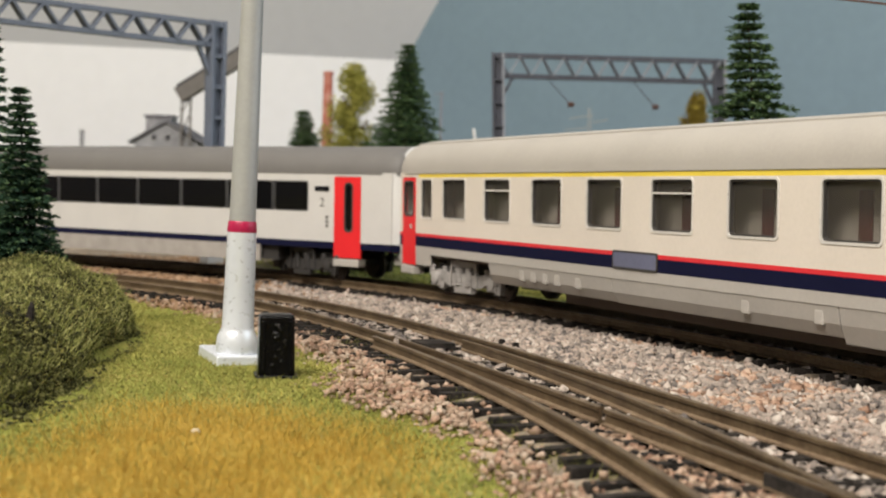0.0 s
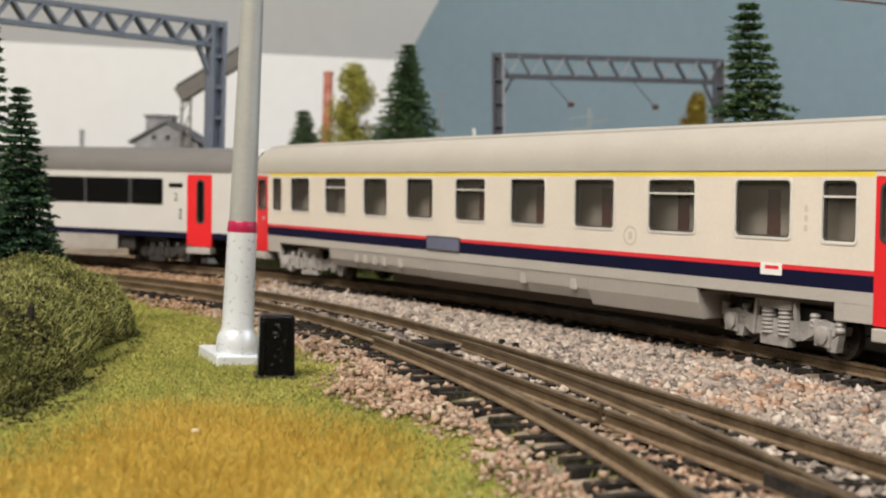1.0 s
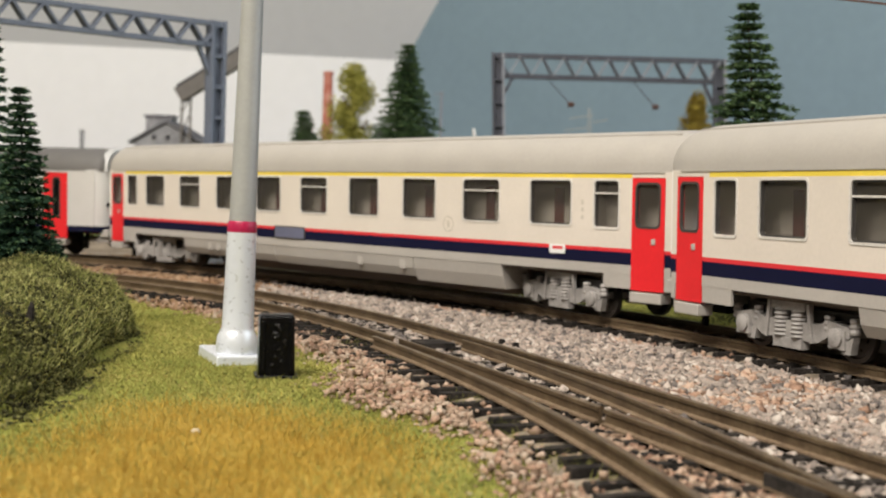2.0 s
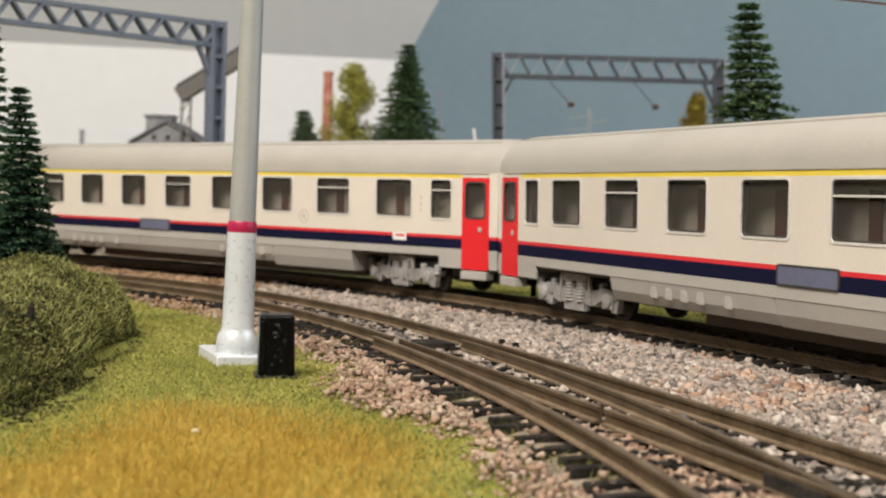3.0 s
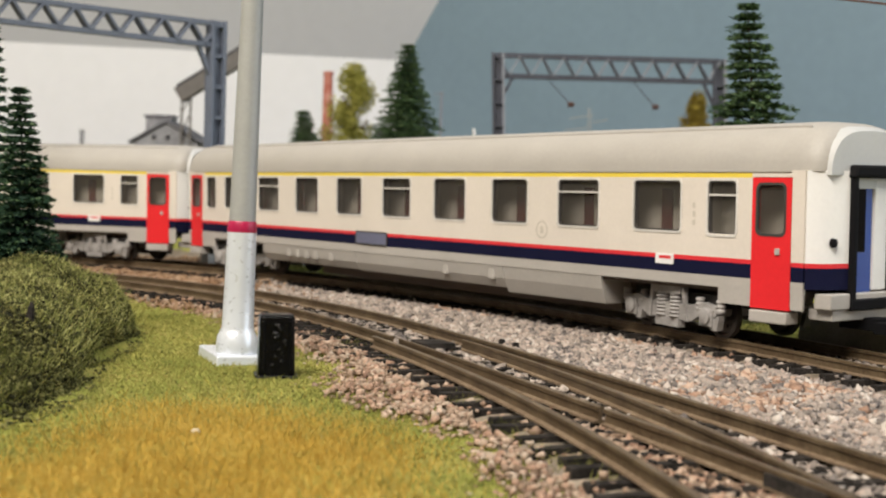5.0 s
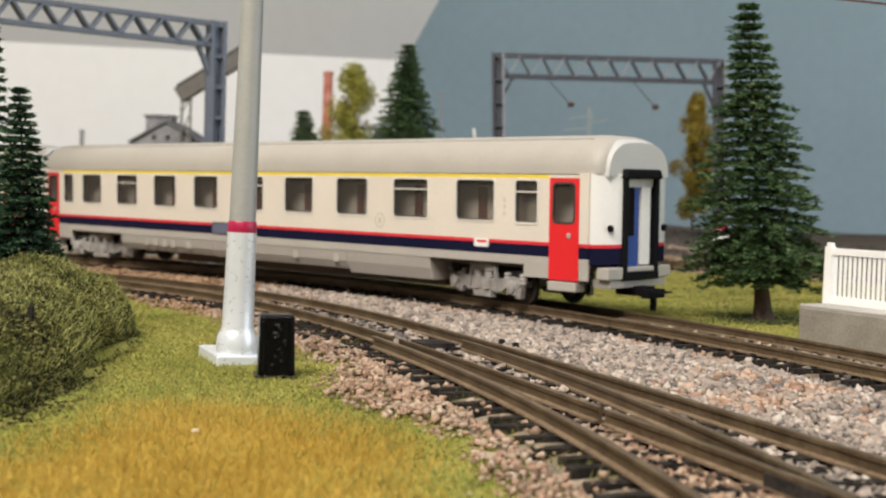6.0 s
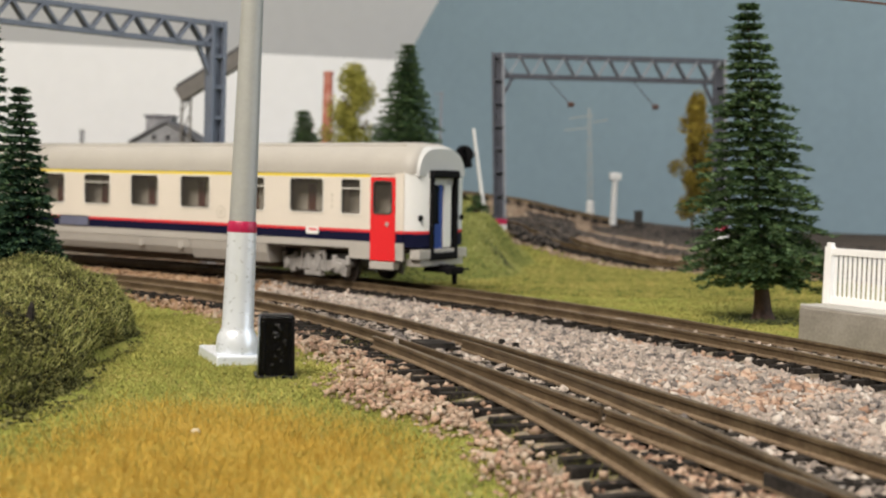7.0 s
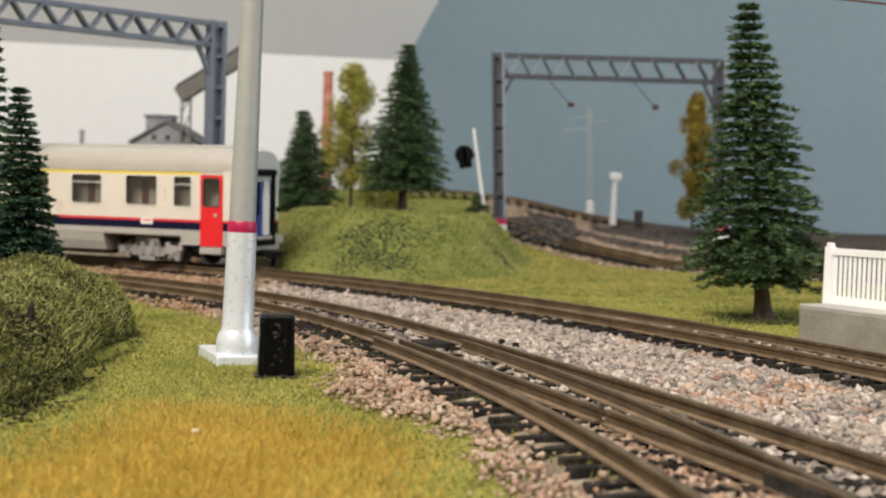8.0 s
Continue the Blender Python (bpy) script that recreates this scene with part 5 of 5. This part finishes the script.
def crumbs(name, centres, sizes, mat, seed, label, category, ico=True, jag=0.5, flat=0.85):
    """Many small broken pieces as one mesh."""
    rng = np.random.default_rng(seed)
    bv, bf = (ICO_V, ICO_F) if ico else (OCT_V, OCT_F)
    n, k = len(centres), len(bv)
    v = bv[None] * (1 + rng.uniform(-jag, jag, (n, k, 1))) * rng.uniform(0.7, 1.25, (n, 1, 3))
    q = rng.normal(size=(n, 4))
    q /= np.linalg.norm(q, axis=1, keepdims=True)
    w, x, y, z = q.T
    rot = np.stack([1 - 2 * (y * y + z * z), 2 * (x * y - z * w), 2 * (x * z + y * w), 2 * (x * y + z * w), 1 - 2 * (x * x + z * z), 2 * (y * z - x * w), 2 * (x * z - y * w), 2 * (y * z + x * w), 1 - 2 * (x * x + y * y)], -1).reshape(n, 3, 3)
    v = np.einsum("nij,nkj->nki", rot, v) * np.asarray(sizes).reshape(-1, 1, 1)
    v[..., 2] *= flat
    v = (v + centres[:, None, :]).reshape(-1, 3) * MM
    f = (bf[None] + (np.arange(n) * k)[:, None, None]).reshape(-1, 3)
    me = bpy.data.meshes.new(name)
    me.vertices.add(len(v))
    me.vertices.foreach_set("co", v.ravel())
    me.loops.add(f.size)
    me.loops.foreach_set("vertex_index", f.ravel().astype(np.int32))
    me.polygons.add(len(f))
    me.polygons.foreach_set("loop_start", np.arange(0, f.size, 3, dtype=np.int32))
    me.update(calc_edges=True)
    me.materials.append(mat)
    return tagged(new(name, me), label, category, kind="stuff")


rng = np.random.default_rng(77)


def scatter(n, x0, x1, y0, y1):
    return np.stack([rng.uniform(x0, x1, n), rng.uniform(y0, y1, n)], 1)


def bed(p):
    """How points lie to the tracks: distances, and whether they fall on ballast."""
    d1, _ = side_of(MAIN, p)
    d2, s2 = side_of(YARD, p)
    d3, s3 = side_of(BRANCH, p)
    near_edge = np.where(s2 < 40, d3, d2)
    return d1, d2, near_edge


def shoulder(p):
    """Width of the gravel shoulder on the near side of the points."""
    return np.interp(np.hypot(p[:, 0], p[:, 1]), [130, 155, 180, 200, 225, 260, 300, 380], [23.5, 23.5, 25, 27, 30, 28.5, 25, 21])


p = scatter(400000, -330, 130, 90, 600)
d1, d2, de = bed(p)
ragged = 2.0 * wave(p[:, 0], p[:, 1], 0.09) + 1.2 * wave(p[:, 0], p[:, 1], 0.27, 2.0)
between = (d1 > np.where(p[:, 0] + 8 * ragged < -72, -110, -12.5) + 0.5 * ragged) & (d2 < 2)
rim = shoulder(p)
near_side = (d2 >= -4) & (de < rim + 2.0 * ragged + 1.6 * rng.normal(size=len(p))) & (d2 < 60)
over_rail = np.zeros(len(p), bool)
for dd in (d1, d2, de):
    over_rail |= np.abs(np.abs(dd) - 8.25) < 0.9
in_track = (np.abs(d1) < 14) | (np.abs(d2) < 14) | (np.abs(de) < 14)
dist = np.hypot(p[:, 0], p[:, 1])
keep = (between | near_side) & ~over_rail
patch0 = wave(p[:, 0], p[:, 1], 0.21, 1.7)
zz = np.where(in_track, -3.0, -2.6 + 0.5 * wave(p[:, 0], p[:, 1], 0.05)) + rng.uniform(-0.3, 0.3, len(p))
edge = np.clip((rim + 2.4 * ragged - de) / 6, 0, 1)
zz = np.where((np.abs(d1) > 9) & (d1 < 15.5), -3.3 + 0.4 * patch0 + rng.uniform(-0.3, 0.3, len(p)), zz)
zz = np.where((d1 > 15) & (d1 < 30) & (d2 < -16), np.minimum(zz, -3.9 + 0.085 * (d1 - 15) + rng.uniform(-0.2, 0.2, len(p))), zz)
zz = np.where((de > 8.5) & (de < 16.5) & (d2 > 8.5), -3.05 + 0.4 * patch0 + rng.uniform(-0.3, 0.3, len(p)), zz)
zz = np.where(near_side & ~in_track, -4.4 + 1.4 * edge + rng.uniform(-0.3, 0.3, len(p)), zz)
patch = wave(p[:, 0], p[:, 1], 0.035, 0.7) + 0.5 * wave(p[:, 0], p[:, 1], 0.12)
pink = (near_side & (d2 > 6)) | (patch + rng.normal(size=len(p)) * 0.35 > 1.15) | ((p[:, 0] < -75) & (d1 > -14))
size = np.interp(dist, [130, 230], [0.88, 1.12]) * (0.36 + 0.75 * rng.uniform(0, 1, len(p)) ** 2)
size = np.where((de > 15.5) & (d2 > 15.5), size * 0.78, size)
tuck = np.where(near_side & ~between, rng.uniform(0, 1, len(p)) < 0.35 + 0.65 * edge, True)
thin = rng.uniform(0, 1, len(p)) < np.where(dist > 380, 0.55, 1.0)
keep &= tuck & thin
keep &= ~((de > 9) & (de < 16) & (d2 > 9) & (rng.uniform(0, 1, len(p)) < 0.93))
keep &= ~((d2 < 8) & (de > -8) & (rng.uniform(0, 1, len(p)) < 0.6))
keep &= ~((d1 > 9.3) & (d1 < 15.2) & ((p[:, 1] < 330) | (wave(p[:, 0], p[:, 1], 0.045, 0.4) > 0)) & (rng.uniform(0, 1, len(p)) < 0.93))
for sx, sy, sr in ((62.6, 270.6, 6.5), (65.6, 218, 5.5), (45, 291, 4.0), (3, 361, 6.0)):
    pink |= np.hypot(p[:, 0] - sx, (p[:, 1] - sy) * 0.75) + 1.6 * rng.normal(size=len(p)) < sr
tan = near_side & (d2 > 6) & ~between & (rng.uniform(0, 1, len(p)) < 0.6) & (p[:, 0] > -60)
keep_tan, keep = keep & tan, keep & ~tan
rusty = keep & (p[:, 0] + rng.normal(size=len(p)) * 14 < -62)
c = np.stack([p[:, 0], p[:, 1], zz], 1)
crumbs("ballast", c[keep & ~pink & ~rusty], size[keep & ~pink & ~rusty], BALLAST, 1, "pale grey and cream crushed stone ballast", "ballast", ico=False, jag=0.42)
crumbs("ballast", c[keep_tan], size[keep_tan], TAN_BALLAST, 23, "tan crushed stone on the near shoulder", "ballast", ico=False, jag=0.42)
crumbs("ballast", c[rusty], size[rusty], RUST_BALLAST, 22, "rusty brown crushed stone ballast", "ballast", ico=False, jag=0.42)
crumbs("ballast", c[keep & pink & ~rusty], size[keep & pink & ~rusty], PINK_BALLAST, 2, "pinkish crushed stone ballast along the track edge", "ballast", ico=False, jag=0.42)

p = scatter(60000, 20, 300, 440, 880)
df, _ = side_of(FAR, p)
db, _ = side_of(BACK, p)
rag = 2.5 * wave(p[:, 0], p[:, 1], 0.08) + 1.5 * rng.normal(size=len(p))
tan = ((df < -15 + rag) & (df > -33 + rag)) | ((df < -60 + rag) & (df > -72 + rag)) | ((df > 13 + 0.6 * rag) & (df < 20 + rag)) | ((np.abs(np.abs(db) - 16) < 5 + rag) & (p[:, 0] < 110))
heap = np.hypot((p[:, 0] - 57) / 18, (p[:, 1] - 735) / 48) + 0.05 * rag < 1.0
tan |= (p[:, 0] < 46) & (p[:, 1] > 690) & (p[:, 0] > 30)
tan &= ~heap & (far_mound(p[:, 0], p[:, 1]) < 0.05)
dark = ((np.abs(df) < 15) | ((df < -33) & (df > -60)) | heap | ((p[:, 1] > 690) & (p[:, 0] > 46) & (p[:, 1] < 860))) & ~tan
c = np.stack([p[:, 0], p[:, 1], height(p[:, 0], p[:, 1]) + 0.4 + 3.6 * heap * rng.uniform(0, 1, len(p))], 1)
size = rng.uniform(0.6, 1.3, len(p)) * np.where(heap, 1.5, 1.0)
crumbs("ballast", c[dark], size[dark], DARK_BALLAST, 3, "dark brown crushed stone under the rear loop", "ballast", ico=False)
crumbs("ballast", c[tan], size[tan], TAN_BALLAST, 33, "tan crushed stone shoulders of the rear loop", "ballast", ico=False)

# turf crumbs on the flat ground
p = scatter(130000, -140, 150, 95, 470)
d1, d2, de = bed(p)
clear = ((de > shoulder(p) - 4) & (d2 > 9)) | (d1 < -12)
clear &= (near_mound(p[:, 0], p[:, 1]) < 0.05) & (np.hypot(p[:, 0], p[:, 1]) < 480)
p = p[clear]
c = np.stack([p[:, 0], p[:, 1], height(p[:, 0], p[:, 1]) + rng.uniform(-0.1, 0.35, len(p))], 1)
crumbs("turf", c, rng.uniform(0.1, 0.3, len(c)), TURF, 4, "green foam turf crumbs on the flat ground", "turf", ico=False)
p = scatter(135000, -190, -45, 138, 335)
# the spill past the foot darkens the ground in place of the mound's shadow
p = p[(near_mound(p[:, 0], p[:, 1]) > 0.0) | ((near_mound(p[:, 0] - 3, p[:, 1] + 6) > 0.0) & (rng.uniform(0, 1, len(p)) < 0.3))]
c = np.stack([*bulge(p[:, 0], p[:, 1]), height(p[:, 0], p[:, 1]) + rng.uniform(-0.3, 0.9, len(p))], 1)
crumbs("moss", c, rng.uniform(0.12, 0.48, len(c)), MOSS, 5, "olive mossy foam crumbs on the near mound, spilled to shade its foot", "turf", ico=False, jag=0.45)
p = scatter(200000, -115, 200, 440, 860)
df, _ = side_of(FAR, p)
d1, _ = side_of(MAIN, p)
fm = far_mound(p[:, 0], p[:, 1])
on_hill = (fm > 0.02) | ((p[:, 1] > 700) & (p[:, 0] < 34))
p, meadow = p[on_hill & (d1 < -14)], p[~on_hill & (np.abs(df + 22) > 42 + 2.5 * wave(p[:, 0], p[:, 1], 0.1)) & (d1 < -13) & (p[:, 1] < 690)]
c = np.stack([p[:, 0], p[:, 1], height(p[:, 0], p[:, 1]) + rng.uniform(-0.3, 0.5, len(p))], 1)
# shadow on the mound's front put into the colour of the crumbs
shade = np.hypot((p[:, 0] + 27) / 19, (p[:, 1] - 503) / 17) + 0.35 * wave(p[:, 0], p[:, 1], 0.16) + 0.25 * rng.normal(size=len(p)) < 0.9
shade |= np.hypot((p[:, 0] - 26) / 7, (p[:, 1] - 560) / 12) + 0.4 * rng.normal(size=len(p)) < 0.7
crumbs("turf", c[~shade], rng.uniform(0.3, 0.65, int((~shade).sum())), HILL_TURF, 6, "green foam turf crumbs on the rear mound", "turf", ico=False, jag=0.45)
crumbs("turf", c[shade], rng.uniform(0.35, 0.7, int(shade.sum())), DARK_TURF, 16, "dark green turf crumbs painting shade on the rear mound", "turf", ico=False, jag=0.45)
p = meadow
c = np.stack([p[:, 0], p[:, 1], height(p[:, 0], p[:, 1]) + rng.uniform(-0.1, 0.4, len(p))], 1)
crumbs("turf", c, rng.uniform(0.25, 0.5, len(c)), TURF, 17, "yellow-green foam turf of the rear meadow", "turf", ico=False, jag=0.45)
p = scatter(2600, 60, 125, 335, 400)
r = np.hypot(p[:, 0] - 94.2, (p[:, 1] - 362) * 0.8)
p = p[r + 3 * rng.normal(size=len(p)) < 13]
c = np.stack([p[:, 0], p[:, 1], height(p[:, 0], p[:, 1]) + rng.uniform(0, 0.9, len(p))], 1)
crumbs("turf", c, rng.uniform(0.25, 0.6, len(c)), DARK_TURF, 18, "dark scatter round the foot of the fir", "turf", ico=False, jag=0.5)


def fibres(name, p, low, high, mat, seed, label, wide=1.0):
    g = np.random.default_rng(seed)
    base = np.stack([*bulge(p[:, 0], p[:, 1]), height(p[:, 0], p[:, 1]) - 0.2], 1)
    tall = g.uniform(low, high, len(p))
    tip = base + np.stack([g.normal(size=len(p)) * 0.55, g.normal(size=len(p)) * 0.55, np.ones(len(p))], 1) * tall[:, None]
    return tagged(new(name, blades_mesh(name, base, tip, g.uniform(0.035, 0.075, len(p)) * wide, mat, seed, 0.35)), label, "grass", kind="stuff")


p = scatter(230000, -110, 40, 95, 215)
r = np.hypot((p[:, 0] + 29) / 25, (p[:, 1] - 130) / 54) + 0.13 * wave(p[:, 0], p[:, 1], 0.09) + rng.normal(size=len(p)) * 0.2
d1, d2, de = bed(p)
free = (de > 20) & (d2 > 9) & (near_mound(p[:, 0], p[:, 1]) < 0.03)
fibres("straw_grass", p[(r < 1.0) & free], 0.8, 1.8, STRAW, 8, "ochre yellow static grass patch", 0.75)
p = scatter(150000, -130, 60, 110, 330)
r = np.hypot((p[:, 0] + 29) / 25, (p[:, 1] - 130) / 54)
d1, d2, de = bed(p)
free = (de > shoulder(p) - 2.5 + 2.2 * rng.normal(size=len(p))) & (de > 16) & (d2 > 9) & (r > 0.8)
fibres("grass", p[free], 0.5, 1.3, FIBRE, 9, "short green static grass fibres")

p = scatter(120000, -185, -45, 145, 335)
nm = near_mound(p[:, 0], p[:, 1])
clump = wave(p[:, 0], p[:, 1], 0.16, 3.0) + 0.6 * wave(p[:, 0], p[:, 1], 0.41)
# fibres thin out low down; the dark base there stands for the undercut's shade
fibres("mound_grass", p[(nm > 0.12) & (clump > np.where(nm > 0.35, -0.3, 0.25))], 0.8, 2.6, MOSS_FIBRE, 10, "olive static grass tufts on the near mound", 1.25)
p = scatter(30000, -40, 60, 110, 300)
d1, d2, de = bed(p)
tuft = wave(p[:, 0], p[:, 1], 0.13, 5.0) > 0.05
fibres("weeds", p[tuft & (de > 9.5) & (de < 15) & (d2 > 9)], 1.4, 2.6, FIBRE, 12, "green weeds growing between the sleeper ends")

# ---- sleepers, last of all ----
lay_sleepers(MAIN, -200, 520, main_track)
lay_sleepers(YARD, 110, 420, yard_track)
TURNOUT_SLEEPERS = [sleeper_mesh(31 + 1.2 * k) for k in range(12)]
rnd = random.Random(5)
for k in range(44):
    a = 104 - 7.0 * k
    x, y, th = on_line(YARD, a)
    bx, by, _ = on_line(BRANCH, min(100, a * 0.98 + 9))
    gap = (by - y) * math.cos(th) - (bx - x) * math.sin(th)
    gap = max(0.0, min(14.0, gap))
    idx = min(11, int(gap / 1.2))
    off = gap / 2 + rnd.uniform(-1.3, 1.3)
    part("sleeper", TURNOUT_SLEEPERS[idx], SLEEPER_DARK, yard_track, at=at_mm(x - math.sin(th) * off, y + math.cos(th) * off, -2.4 + rnd.uniform(-0.2, 0.05), rnd.uniform(-0.8, 0.8), 0, math.degrees(th) + rnd.uniform(-3.5, 3.5)))
lay_sleepers(FAR, -250, 230, far_track, 7.6)
lay_sleepers(BACK, -50, 100, far_track, 7.6)


# ---- movement: each coach rides with its two bogies on the line ----
RUN = [(0.0, -382.2), (0.5, -338.8), (1.0, -296.3), (1.5, -252.1), (3.0, -128.3), (3.5, -83.0), (4.0, -36.7), (4.5, 8.6), (6.0, 136.4), (6.5, 182.7), (7.0, 230.8), (7.5, 279.9), (8.0, 328.9)]


def travelled(t):
    """Way of the last coach's rear bogie along the line: a smooth curve through its places."""
    ts, ss = [r[0] for r in RUN], [r[1] for r in RUN]
    slope = np.gradient(np.array(ss), np.array(ts))
    i = min(len(ts) - 2, max(0, int(np.searchsorted(ts, t, side="right")) - 1))
    h = ts[i + 1] - ts[i]
    u = (t - ts[i]) / h
    return float((2 * u ** 3 - 3 * u ** 2 + 1) * ss[i] + (u ** 3 - 2 * u ** 2 + u) * h * slope[i] + (3 * u ** 2 - 2 * u ** 3) * ss[i + 1] + (u ** 3 - u ** 2) * h * slope[i + 1])


def coach_pose(a):
    x0, y0, _ = on_line(MAIN, a)
    x1, y1, _ = on_line(MAIN, a + 218.4)
    turn = math.degrees(math.atan2(y1 - y0, x1 - x0))
    return at_mm((x0 + x1) / 2, (y0 + y1) / 2, 0, 0, 0, turn) @ pose(0, 0, 0, -1.2, 0, 0), turn


def motions():
    times = [k / 4 for k in range(33)]
    spins = [k / 15 for k in range(121)]
    for coach, bogies, lead in COACHES:
        walk(coach, [(t, coach_pose(travelled(t) + lead)[0]) for t in times])
        for bogie, x, axles in bogies:
            rows = []
            for t in times:
                a = travelled(t) + lead
                th = math.degrees(on_line(MAIN, a + (0 if x < 0 else 218.4))[2])
                rows.append((t, at_mm(x, 0, 0, 0, 0, (th - coach_pose(a)[1] + 180) % 360 - 180)))
            walk(bogie, rows)
            for axle in axles:
                px = axle.matrix_basis.translation.x / MM
                walk(axle, [(t, at_mm(px, 0, 5.2, 0, math.degrees(travelled(t) / 5.2) % 360, 0)) for t in spins])


motions()
